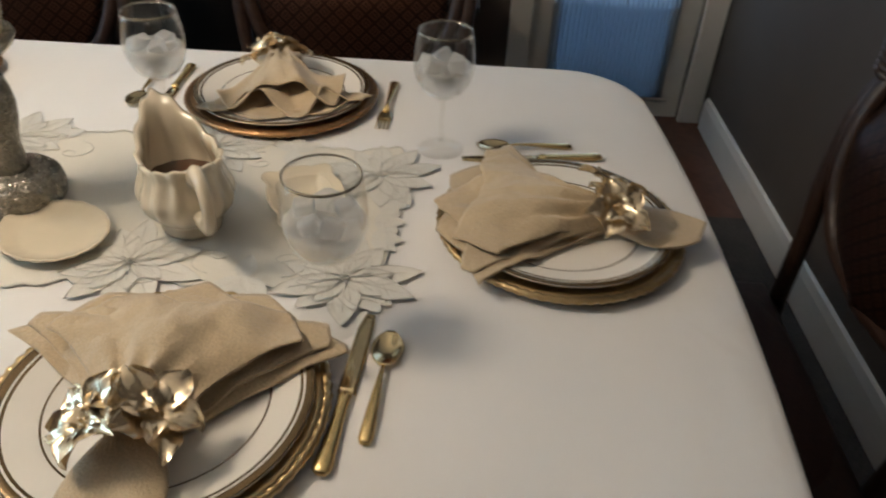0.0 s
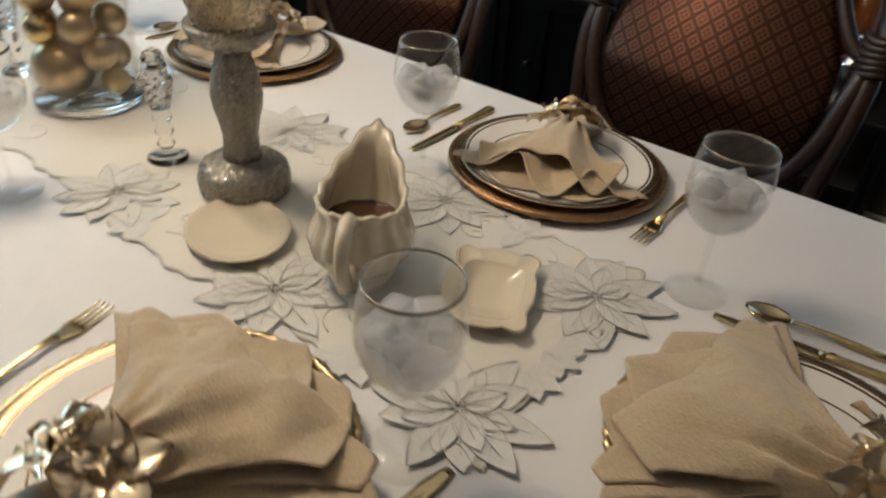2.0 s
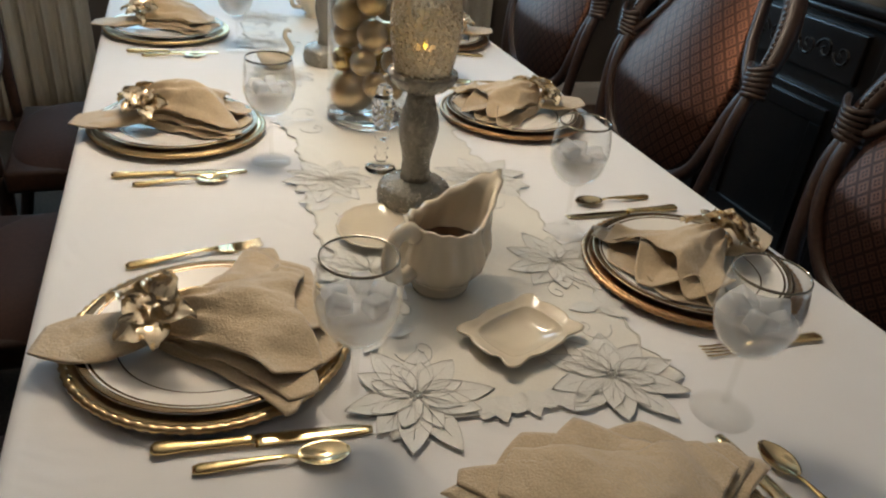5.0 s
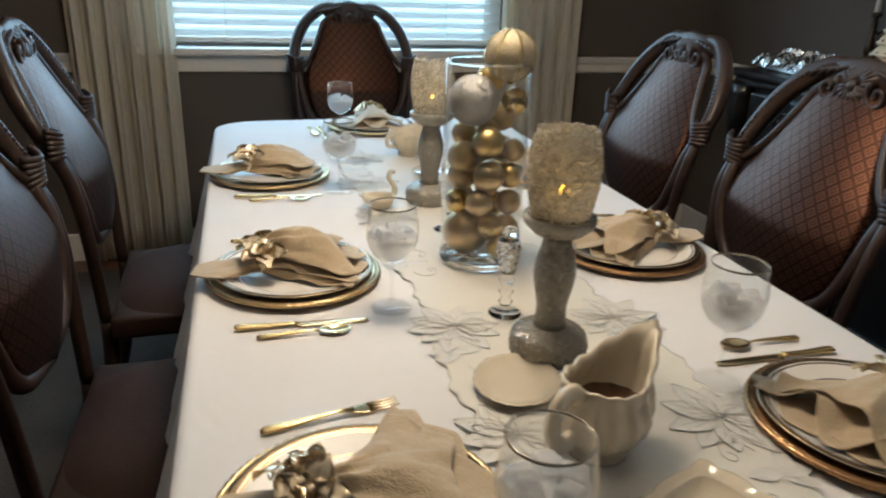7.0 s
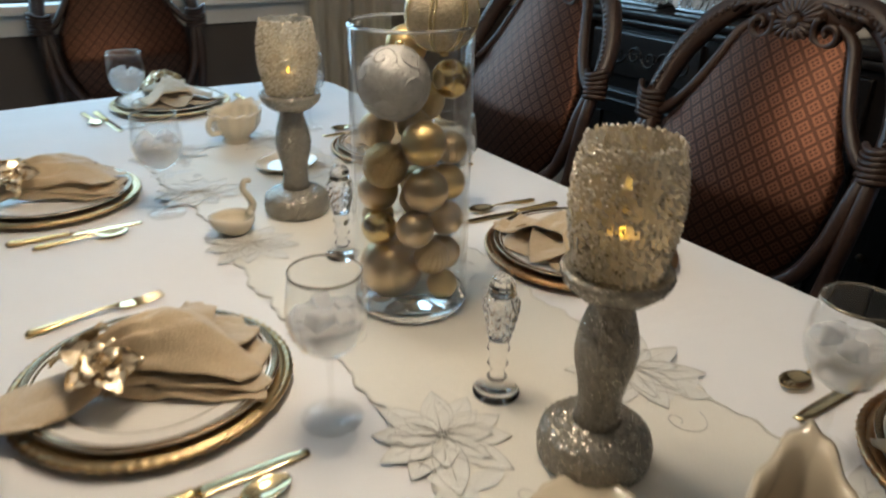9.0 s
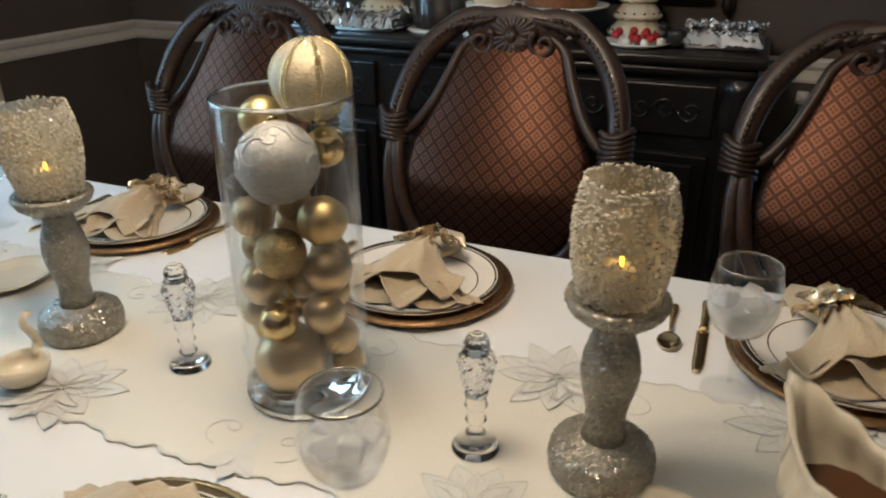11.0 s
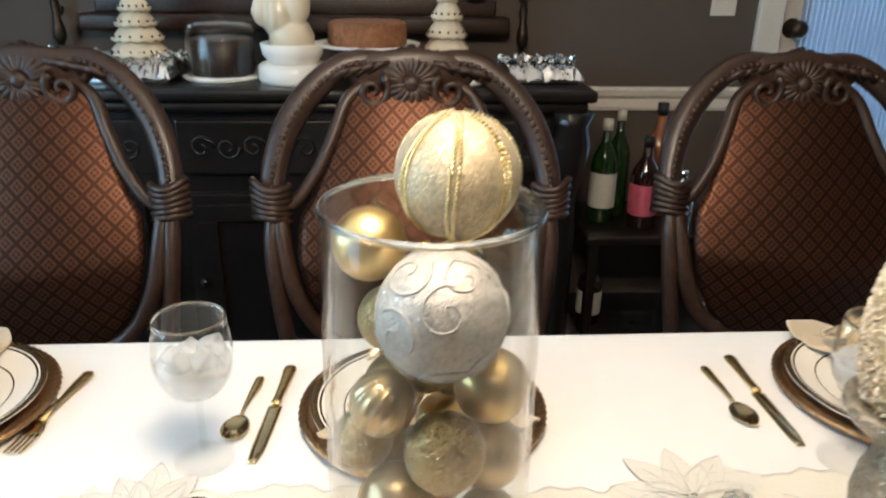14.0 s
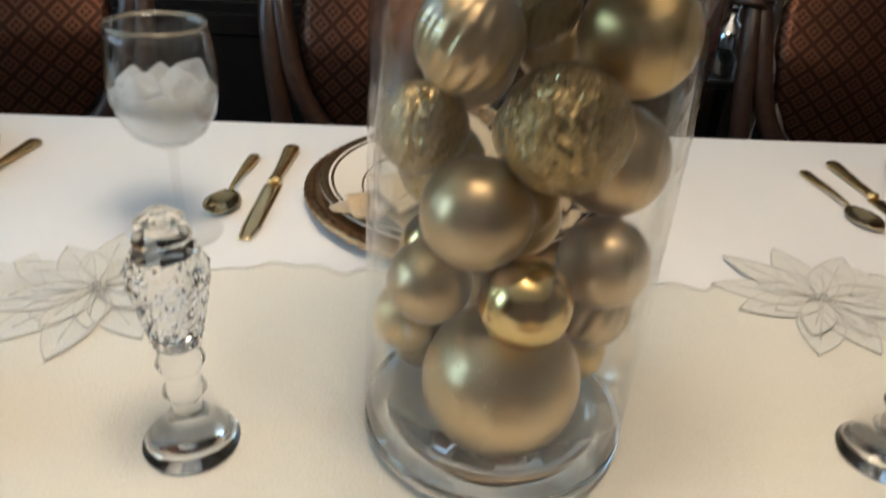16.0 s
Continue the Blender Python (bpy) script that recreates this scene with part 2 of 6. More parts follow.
WAX = mat("ivory_wax", (0.80, 0.70, 0.48), 0.5, grain=0.05, scale=30)
FLAME = glow("led_flame", (1.0, 0.60, 0.05), 14)
B_SHINY = mat("shiny_gold_ball", (0.76, 0.55, 0.24), 0.16, metal=1.0, grain=0.06, scale=30)
B_MATTE = mat("matte_gold_ball", (0.68, 0.49, 0.22), 0.38, metal=1.0, grain=0.06, scale=60)
B_PEARL = mat("champagne_ball", (0.60, 0.44, 0.25), 0.33, metal=0.9, grain=0.08, scale=50)
B_GLIT = mat("gold_glitter_ball", (0.55, 0.40, 0.19), 0.30, metal=0.9, grain=0.3, scale=500, flakes=1.0, flake_scale=700)
B_SILV = mat("silver_glitter_ball", (0.56, 0.54, 0.515), 0.48, metal=0.4, grain=0.28, scale=260, flakes=0.7, flake_scale=1300)
B_TEXT = mat("textured_gold_ball", (0.60, 0.51, 0.35), 0.48, metal=0.55, grain=0.3, scale=220, flakes=0.75, flake_scale=1100)
SPARK = mat("silver_flake", (0.86, 0.83, 0.77), 0.16, metal=1.0)
GOLDSPARK = mat("gold_flake", (0.92, 0.78, 0.48), 0.14, metal=1.0)
BEAD = mat("gold_bead", (0.85, 0.72, 0.42), 0.15, metal=1.0)
GRAVY = mat("brown_gravy", (0.085, 0.032, 0.012), 0.12, coat=0.5)
WOOD = mat("dark_carved_wood", (0.042, 0.019, 0.011), 0.44, grain=0.5, scale=90, bump=0.35, stain=0.3, coat=0.05)
BLACKWOOD = mat("black_buffet_wood", (0.014, 0.011, 0.010), 0.30, grain=0.4, scale=60, bump=0.25, stain=0.3, coat=0.2)
FABRIC = jacquard("diamond_jacquard")
SEATCLOTH = mat("seat_cloth", (0.036, 0.013, 0.008), 0.8, grain=0.4, scale=120, bump=0.3)
PAINT = mat("taupe_wall_paint", (0.096, 0.076, 0.063), 0.75, grain=0.05, scale=300, bump=0.15, stain=0.10)
TRIM = mat("white_trim_paint", (0.72, 0.68, 0.62), 0.4, grain=0.04, scale=80, stain=0.08)
CEILING = mat("ceiling_paint", (0.75, 0.73, 0.70), 0.9, grain=0.04, scale=200, stain=0.05)
FLOORWOOD = planks("floor_wood")
RUG = mat("grey_rug", (0.10, 0.085, 0.072), 0.95, grain=0.5, scale=200, bump=0.8, stain=0.35)
CURTAIN = sheer("cream_sheer", (0.84, 0.78, 0.66), 0.45, 0.12)
DOORSHEER = sheer("blue_white_sheer", (0.62, 0.70, 0.78), 0.6, 0.2)
SLAT = sheer("blind_slat", (0.86, 0.90, 0.90), 0.45, 0.0)
OUTSIDE = glow("outside_daylight", (0.60, 0.84, 1.0), 2.2)
FOIL = mat("aluminium_foil", (0.80, 0.80, 0.80), 0.18, metal=1.0, grain=0.1, scale=30, bump=0.4, bump_dist=0.004)
MIRROR = mat("mirror_silver", (0.85, 0.86, 0.86), 0.02, metal=1.0)
CAKE = mat("brown_cake", (0.36, 0.15, 0.07), 0.8, grain=0.4, scale=80, bump=0.8, stain=0.3)
DARKCAKE = mat("chocolate_cake", (0.03, 0.015, 0.01), 0.4, grain=0.3, scale=60, bump=0.5)
GREENGLASS = mat("green_bottle_glass", (0.010, 0.030, 0.008), 0.1, coat=0.5, grain=0.1, scale=10)
DARKGLASS = mat("dark_bottle_glass", (0.02, 0.008, 0.006), 0.08, coat=0.5, grain=0.1, scale=10)
AMBERGLASS = mat("amber_bottle_glass", (0.32, 0.10, 0.03), 0.08, coat=0.5, trans=0.3, grain=0.1, scale=10)
PINKLABEL = mat("pink_label_paper", (0.55, 0.10, 0.15), 0.6, grain=0.2, scale=60)
PAPER = mat("pale_label_paper", (0.55, 0.53, 0.48), 0.6, grain=0.1, scale=60)
RED = mat("red_candy", (0.55, 0.03, 0.04), 0.25, grain=0.2, scale=60)
BLACKPLASTIC = mat("black_plastic", (0.015, 0.015, 0.016), 0.35, grain=0.1, scale=40)
IRON = mat("bronze_iron", (0.07, 0.05, 0.035), 0.4, metal=0.8, grain=0.3, scale=60, bump=0.3)

# ---------------------------------------------------------------- building helpers


def mesh_of(name, bm, mats, smooth=True):
    if isinstance(mats, bpy.types.Material):
        mats = [mats]
    me = bpy.data.meshes.new(name)
    for f in bm.faces:
        f.smooth = smooth
    bm.normal_update()
    bm.to_mesh(me)
    bm.free()
    for m in mats:
        me.materials.append(m)
    return me


def part(name, bm, mats, parent, label="", smooth=True):
    ob = new(name, mesh_of(name, bm, mats, smooth))
    ob.parent = parent
    if label:
        tagged(ob, label)
    return ob


def thing(name, m, label, category, group="", kind=""):
    ob = new(name)
    ob.empty_display_size = 0.05
    ob.matrix_world = m
    return tagged(ob, label, category, group, kind)


def solo(name, bm, mats, m, label, category, group="", kind="", smooth=True):
    ob = new(name, mesh_of(name, bm, mats, smooth))
    ob.matrix_world = m
    return tagged(ob, label, category, group, kind)


def lathe(profile, segs=48, mats=None, wave=None):
    """A surface turned round z. profile: (radius, height); mats: material number of each stretch."""
    bm = bmesh.new()
    rings = []
    for i, (r, z) in enumerate(profile):
        if r < 1e-6:
            rings.append([bm.verts.new((0, 0, z))])
        else:
            ring = []
            for k in range(segs):
                a = 2 * math.pi * k / segs
                rr, zz = (r, z) if wave is None else wave(r, z, a, i)
                ring.append(bm.verts.new((rr * math.cos(a), rr * math.sin(a), zz)))
            rings.append(ring)
    for i in range(len(rings) - 1):
        a, b = rings[i], rings[i + 1]
        for k in range(segs):
            j = (k + 1) % segs
            if len(a) == 1 and len(b) == 1:
                continue
            if len(a) == 1:
                f = bm.faces.new((a[0], b[j], b[k]))
            elif len(b) == 1:
                f = bm.faces.new((a[k], a[j], b[0]))
            else:
                f = bm.faces.new((a[k], a[j], b[j], b[k]))
            if mats:
                f.material_index = mats[i]
    bmesh.ops.recalc_face_normals(bm, faces=bm.faces)
    return bm


def sweep(points, radius, segs=8, bm=None, flat=1.0, up=(0, 0, 1)):
    """A tube along points; radius is a number or a function of 0..1; flat squeezes it."""
    bm = bm or bmesh.new()
    pts = [Vector(p) for p in points]
    n = len(pts)
    rings = []
    for i, p in enumerate(pts):
        d = (pts[min(i + 1, n - 1)] - pts[max(i - 1, 0)]).normalized()
        u = Vector(up)
        s = d.cross(u)
        if s.length < 1e-3:
            s = d.cross(Vector((1, 0, 0)))
        s.normalize()
        w = s.cross(d).normalized()
        r = radius(i / (n - 1)) if callable(radius) else radius
        rings.append([bm.verts.new(p + s * r * math.cos(2 * math.pi * k / segs) + w * r * flat * math.sin(2 * math.pi * k / segs)) for k in range(segs)])
    for a, b in zip(rings, rings[1:]):
        for k in range(segs):
            j = (k + 1) % segs
            bm.faces.new((a[k], a[j], b[j], b[k]))
    bm.faces.new(rings[0][::-1])
    bm.faces.new(rings[-1])
    bmesh.ops.recalc_face_normals(bm, faces=bm.faces)
    return bm


def smooth_path(points, steps=6):
    """Catmull-Rom through the points."""
    p = [Vector(q) for q in points]
    p = [p[0] * 2 - p[1]] + p + [p[-1] * 2 - p[-2]]
    out = []
    for i in range(1, len(p) - 2):
        for k in range(steps):
            t = k / steps
            a, b, c, d = p[i - 1], p[i], p[i + 1], p[i + 2]
            out.append(0.5 * ((2 * b) + (c - a) * t + (2 * a - 5 * b + 4 * c - d) * t * t + (3 * b - a - 3 * c + d) * t ** 3))
    return out + [p[-2]]


def sheet(fn, nu, nv, thick=0.0, uv=None, close_v=False):
    """A grid surface fn(u, v), u and v from 0 to 1, with thickness along its normals."""
    bm = bmesh.new()
    g = [[bm.verts.new(fn(i / (nu - 1), j / (nv - 1))) for j in range(nv)] for i in range(nu)]
    layer = bm.loops.layers.uv.new("UVMap") if uv else None
    for i in range(nu - 1):
        for j in range(nv - 1):
            f = bm.faces.new((g[i][j], g[i + 1][j], g[i + 1][j + 1], g[i][j + 1]))
            if uv:
                for loop, (a, b) in zip(f.loops, ((i, j), (i + 1, j), (i + 1, j + 1), (i, j + 1))):
                    loop[layer].uv = uv(a / (nu - 1), b / (nv - 1))
    if thick:
        bm.normal_update()
        bmesh.ops.solidify(bm, geom=bm.faces[:], thickness=thick)
    return bm


def block(sx, sy, sz, at=(0, 0, 0), bevel=0.0, bm=None, rot=None):
    """A box of that size whose base stands at the point, with rounded edges."""
    own = bmesh.new()
    m = Matrix.Translation(Vector(at)) @ (rot or Matrix()) @ Matrix.Translation((0, 0, sz / 2)) @ Matrix.Diagonal((sx, sy, sz, 1))
    bmesh.ops.create_cube(own, size=1, matrix=m)
    if bevel:
        bmesh.ops.bevel(own, geom=own.edges[:], offset=bevel, segments=2, affect="EDGES", profile=0.6)
    if bm is None:
        return own
    return join(bm, own)


def join(bm, other, m=None):
    vs = {v: bm.verts.new((m @ v.co) if m else v.co) for v in other.verts}
    for f in other.faces:
        try:
            nf = bm.faces.new([vs[v] for v in f.verts])
            nf.material_index = f.material_index
        except ValueError:
            pass
    other.free()
    return bm


def ball(r, at=(0, 0, 0), bm=None, u=12, v=8, scale=(1, 1, 1)):
    bm = bm or bmesh.new()
    bmesh.ops.create_uvsphere(bm, u_segments=u, v_segments=v, radius=r, matrix=Matrix.Translation(at) @ Matrix.Diagonal((*scale, 1)))
    return bm


def leaf(length, width, curl=0.2, cup=0.15, n=7, bm=None, m=None, crinkle=0.0, seed=0):
    """A pointed leaf along x, lying on z = 0."""
    own = bmesh.new()
    rows = []
    for i in range(n):
        t = i / (n - 1)
        w = width * math.sin(math.pi * min(1, t * 0.94 + 0.06)) ** 0.8 * (1.0 - 0.25 * t)
        z = curl * length * t * t
        row = []
        for s in (-1, -0.5, 0, 0.5, 1):
            zz = z + cup * width * s * s + crinkle * math.sin(t * 19 + s * 7 + seed) * abs(s)
            row.append(own.verts.new((length * t, w * s / 2, zz)))
        rows.append(row)
    for a, b in zip(rows, rows[1:]):
        for k in range(4):
            own.faces.new((a[k], a[k + 1], b[k + 1], b[k]))
    return join(bm, own, m) if bm is not None else own


def glitter(name, spots, material, parent, size, tilt=0.5, seed=0):
    """Tiny flat flakes that lie on a surface, each at its own small tilt. spots: (place, normal)."""
    rnd = random.Random(seed)
    verts, faces = [], []
    for p, nrm in spots:
        n = (Vector(nrm) + Vector((rnd.uniform(-tilt, tilt), rnd.uniform(-tilt, tilt), rnd.uniform(-tilt, tilt)))).normalized()
        a = n.orthogonal().normalized()
        a = (a * math.cos(rnd.random() * 6.28) + n.cross(a) * math.sin(rnd.random() * 6.28)).normalized()
        b = n.cross(a)
        h = size * rnd.uniform(0.6, 1.3)
        c = Vector(p) + Vector(nrm) * 0.0003
        k = len(verts)
        verts += [c + a * h, c + b * h, c - a * h, c - b * h]
        faces.append((k, k + 1, k + 2, k + 3))
    me = bpy.data.meshes.new(name)
    me.from_pydata([tuple(v) for v in verts], [], faces)
    me.materials.append(material)
    ob = new(name, me)
    ob.parent = parent
    return tagged(ob, kind="stuff")


def turned_spots(profile, count, seed):
    """Places and normals spread evenly over a turned surface."""
    rnd = random.Random(seed)
    segs = list(zip(profile, profile[1:]))
    share = [(a[0] + b[0]) * math.dist(a, b) for a, b in segs]
    out = []
    for a, b in rnd.choices(segs, share, k=count):
        f, w = rnd.random(), rnd.uniform(0, 6.2832)
        r, z = a[0] + (b[0] - a[0]) * f, a[1] + (b[1] - a[1]) * f
        nr, nz = b[1] - a[1], a[0] - b[0]
        l = math.hypot(nr, nz) or 1
        out.append(((r * math.cos(w), r * math.sin(w), z), (nr / l * math.cos(w), nr / l * math.sin(w), nz / l)))
    return out


def ball_spots(r, count, seed):
    rnd = random.Random(seed)
    out = []
    for _ in range(count):
        z, w = rnd.uniform(-1, 1), rnd.uniform(0, 6.2832)
        q = math.sqrt(1 - z * z)
        n = (q * math.cos(w), q * math.sin(w), z)
        out.append((tuple(r * c for c in n), n))
    return out

# ---------------------------------------------------------------- the room


def slab(name, x0, x1, y0, y1, z0, z1, material, label="", category="wall"):
    bm = block(x1 - x0, y1 - y0, z1 - z0, ((x0 + x1) / 2, (y0 + y1) / 2, z0))
    return solo(name, bm, material, Matrix(), label, category, kind="structure", smooth=False)


slab("floor", WALL_W - 0.1, WALL_E + 0.1, WALL_S - 0.1, WALL_N + 0.1, -0.1, 0, FLOORWOOD, "dark reddish-brown wooden floor of the dining room", "floor")
slab("ceiling", WALL_W - 0.1, WALL_E + 0.1, WALL_S - 0.1, WALL_N + 0.1, CEIL, CEIL + 0.1, CEILING, "plain off-white ceiling", "ceiling")
slab("wall_west", WALL_W - 0.1, WALL_W, WALL_S, WALL_N, 0, CEIL, PAINT, "plain taupe painted wall")
slab("wall_south", WALL_W, WALL_E, WALL_S - 0.1, WALL_S, 0, CEIL, PAINT, "plain taupe painted wall beside the glazed door")
# north wall with its window opening
WX0, WX1, WZ0, WZ1 = -0.80, 0.78, 0.97, 2.15
bmw = block(WX0 - WALL_W, 0.12, CEIL, ((WX0 + WALL_W) / 2, WALL_N + 0.06, 0))
block(WALL_E - WX1, 0.12, CEIL, ((WX1 + WALL_E) / 2, WALL_N + 0.06, 0), bm=bmw)
block(WX1 - WX0, 0.12, WZ0, ((WX0 + WX1) / 2, WALL_N + 0.06, 0), bm=bmw)
block(WX1 - WX0, 0.12, CEIL - WZ1, ((WX0 + WX1) / 2, WALL_N + 0.06, WZ1), bm=bmw)
solo("wall_north", bmw, PAINT, Matrix(), "taupe painted wall round the window", "wall", kind="structure", smooth=False)
# east wall with the door opening
DY0, DY1, DZ = -1.885, -1.25, 2.06
bme = block(0.12, WALL_N - DY1, CEIL, (WALL_E + 0.06, (WALL_N + DY1) / 2, 0))
block(0.12, DY0 - WALL_S, CEIL, (WALL_E + 0.06, (WALL_S + DY0) / 2, 0), bm=bme)
block(0.12, DY1 - DY0, CEIL - DZ, (WALL_E + 0.06, (DY0 + DY1) / 2, DZ), bm=bme)
solo("wall_east", bme, PAINT, Matrix(), "taupe painted wall behind the black buffet", "wall", kind="structure", smooth=False)

RUGTHING = solo("rug", block(2.5, 3.9, 0.012, (0, 0, 0), 0.004), RUG, pose(-0.05, 0.0, 0.0), "grey-brown woven rug under the dining table", "rug")


def moulding(name, length, m, prof, label):
    """A long trim whose section prof is given as (out, up)."""
    bm = bmesh.new()
    a = [bm.verts.new((0, o, u)) for o, u in prof]
    b = [bm.verts.new((length, o, u)) for o, u in prof]
    for k in range(len(prof)):
        j = (k + 1) % len(prof)
        bm.faces.new((a[k], a[j], b[j], b[k]))
    bm.faces.new(a[::-1])
    bm.faces.new(b)
    bmesh.ops.recalc_face_normals(bm, faces=bm.faces)
    return solo(name, bm, TRIM, m, label, "trim", kind="structure", smooth=False)


RAIL = ((0, 0), (0.012, 0), (0.016, 0.012), (0.016, 0.040), (0.026, 0.052), (0.030, 0.070), (0.022, 0.078), (0, 0.078))
BASE = ((0, 0), (0.016, 0), (0.016, 0.10), (0.010, 0.125), (0, 0.13))
for nm, prof, zz in (("chair_rail", RAIL, 0.86), ("baseboard", BASE, 0.0)):
    lab = "white moulded chair rail on the taupe wall" if nm == "chair_rail" else "white baseboard along the taupe wall"
    moulding(nm, WALL_N - DY1 - 0.10, pose(WALL_E, DY1 + 0.10, zz, 0, 0, 90), prof, lab)
    moulding(nm, WALL_E - 0.06 + 2.1, pose(WALL_W + 0.0, WALL_S, zz, 0, 0, 0), prof, lab)
    moulding(nm, WALL_N - WALL_S, pose(WALL_W, WALL_N, zz, 0, 0, -90), prof, lab)
    if nm == "baseboard":
        moulding(nm, WALL_E - WALL_W, pose(WALL_E, WALL_N, zz, 0, 0, 180), prof, lab)
    else:
        moulding(nm, WALL_E - WX1 - 0.10, pose(WALL_E, WALL_N, zz, 0, 0, 180), prof, lab)
        moulding(nm, WX0 - 0.10 - WALL_W, pose(WX0 - 0.10, WALL_N, zz, 0, 0, 180), prof, lab)

# window: casing, sill, sashes, panes and a slatted blind
win = thing("window_1", pose((WX0 + WX1) / 2, WALL_N, WZ0), "white framed window with a closed slatted blind", "window", kind="structure")
WW, WH = WX1 - WX0, WZ1 - WZ0
part("window_sill", block(WW + 0.2, 0.09, 0.03, (0, -0.03, -0.03), 0.006), TRIM, win, smooth=False)
part("apron", block(WW + 0.1, 0.02, 0.075, (0, -0.01, -0.106), 0.003), TRIM, win, smooth=False)
for s in (-1, 1):
    part("casing", block(0.09, 0.022, WH, (s * (WW / 2 + 0.045), -0.011, 0), 0.004), TRIM, win, smooth=False)
part("casing", block(WW + 0.18, 0.022, 0.09, (0, -0.011, WH), 0.004), TRIM, win, smooth=False)
for x in (-WW / 4, WW / 4):
    fr = block(WW / 2, 0.04, 0.05, (x, 0.08, 0))
    block(WW / 2, 0.04, 0.05, (x, 0.08, WH - 0.05), bm=fr)
    block(WW / 2, 0.04, 0.04, (x, 0.08, WH / 2 - 0.02), bm=fr)
    for s in (-1, 1):
        block(0.045, 0.04, WH - 0.1, (x + s * (WW / 4 - 0.022), 0.08, 0.05), bm=fr)
    part("window_frame", fr, TRIM, win, smooth=False)
    for z in (0.05, WH / 2 + 0.02):
        g = part("pane", block(WW / 2 - 0.09, 0.004, WH / 2 - 0.07, (x, 0.08, z)), GLASS, win, smooth=False)
        g.visible_shadow = False
SLATMESH = None
blind = thing("window_blind", pose((WX0 + WX1) / 2, WALL_N + 0.028, WZ0 + 0.02), "closed white horizontal slatted blind in the window", "blind")
for k in range(25):
    if SLATMESH is None:
        SLATMESH = mesh_of("slat", block(WW - 0.03, 0.05, 0.003, (0, 0, 0)), SLAT, False)
    sl = new("slat", SLATMESH)
    sl.parent = blind
    sl.matrix_local = pose(0, 0, 0.03 + 0.045 * k, 52)
part("bottom_rail", block(WW - 0.03, 0.04, 0.022, (0, 0, 0), 0.004), TRIM, blind)
part("head_rail", block(WW - 0.02, 0.05, 0.05, (0, 0, WH - 0.075), 0.004), TRIM, blind)
for x in (-0.5, 0, 0.5):
    part("cord", sweep([(x, -0.027, 0.0), (x, -0.027, WH - 0.07)], 0.0012, 6), TRIM, blind)
solo("backdrop", block(4.4, 0.02, 3.0, (0, 0, 0)), OUTSIDE, pose(0, WALL_N + 0.9, 0.2), "bright overcast daylight outside the window", "backdrop", kind="structure")
solo("backdrop", block(0.02, 2.2, 2.6, (0, 0, 0)), glow("outside_garden", (0.36, 0.62, 1.0), 1.3), pose(WALL_E + 0.8, -1.6, 0.22), "bluish daylight outside the glazed door", "backdrop", kind="structure")

solo("ground", block(0.66, 2.6, 0.04, (0, 0, 0)), RUG, pose(WALL_E + 0.12 + 0.34, -1.6, -0.06), "dark ground outside the glazed door", "ground", kind="structure", smooth=False)


def curtain(m, width, height, folds, material, depth=0.035, seed=0, label="", gather=0.0):
    rnd = random.Random(seed)
    ph = [rnd.uniform(0, 6.28) for _ in range(3)]

    def fn(u, v):
        x = (u - 0.5) * width * (1 - gather * math.sin(v * math.pi) * 0.25)
        y = depth * (math.sin(u * folds * 6.283 + ph[0] + 0.4 * v) * 0.7 + 0.3 * math.sin(u * folds * 2.3 * 6.283 + ph[1]))
        return (x, y * (0.5 + 0.5 * (1 - v)), v * height)
    th = thing("curtain", m, label, "curtain", "curtains beside the window")
    part("cloth", sheet(fn, folds * 14, 14, 0.0015), material, th)
    return th


curtain(pose(-0.93, WALL_N - 0.085, 0.03), 0.42, 2.25, 6, CURTAIN, 0.04, 3, "long cream sheer curtain hanging beside the window")
curtain(pose(0.93, WALL_N - 0.085, 0.03), 0.40, 2.25, 6, CURTAIN, 0.04, 5, "long cream sheer curtain hanging beside the window")
rod = thing("curtain_rod", pose(0, WALL_N - 0.085, 2.29), "dark metal curtain rod above the window", "curtain rod")
part("rod", sweep([(-1.2, 0, 0), (1.2, 0, 0)], 0.012, 10), IRON, rod)
for s in (-1, 1):
    part("finial", ball(0.025, (s * 1.22, 0, 0)), IRON, rod)
    part("bracket", block(0.02, 0.085, 0.02, (s * 1.1, 0.042, -0.01)), IRON, rod)

# glazed door with a gathered sheer
door = thing("door_1", pose(WALL_E, (DY0 + DY1) / 2, 0), "white glazed door with a gathered sheer curtain", "door", kind="structure")
DW = DY1 - DY0
for s in (-1, 1):
    part("casing", block(0.024, 0.085, DZ + 0.085, (-0.012, s * (DW / 2 + 0.042), 0), 0.004), TRIM, door, smooth=False)
part("casing", block(0.024, DW, 0.085, (-0.012, 0, DZ), 0.004), TRIM, door, smooth=False)
leafb = block(0.04, 0.11, DZ, (0.045, DW / 2 - 0.055, 0))
block(0.04, 0.11, DZ, (0.045, -DW / 2 + 0.055, 0), bm=leafb)
block(0.04, DW - 0.22, 0.10, (0.045, 0, 0), bm=leafb)
block(0.04, DW - 0.22, 0.12, (0.045, 0, DZ - 0.12), bm=leafb)
part("door_leaf", leafb, TRIM, door, smooth=False)
dp = part("pane", block(0.005, DW - 0.22, DZ - 0.22, (0.05, 0, 0.10)), GLASS, door, smooth=False)
dp.visible_shadow = False
part("sheer", sheet(lambda u, v: (0.012 + 0.008 * math.sin(u * 26 * 6.283 + math.sin(v * 3)), (u - 0.5) * (DW - 0.16), 0.07 + v * (DZ - 0.17)), 210, 10, 0.0008), DOORSHEER, door, "gathered bluish-white sheer over the door glass")
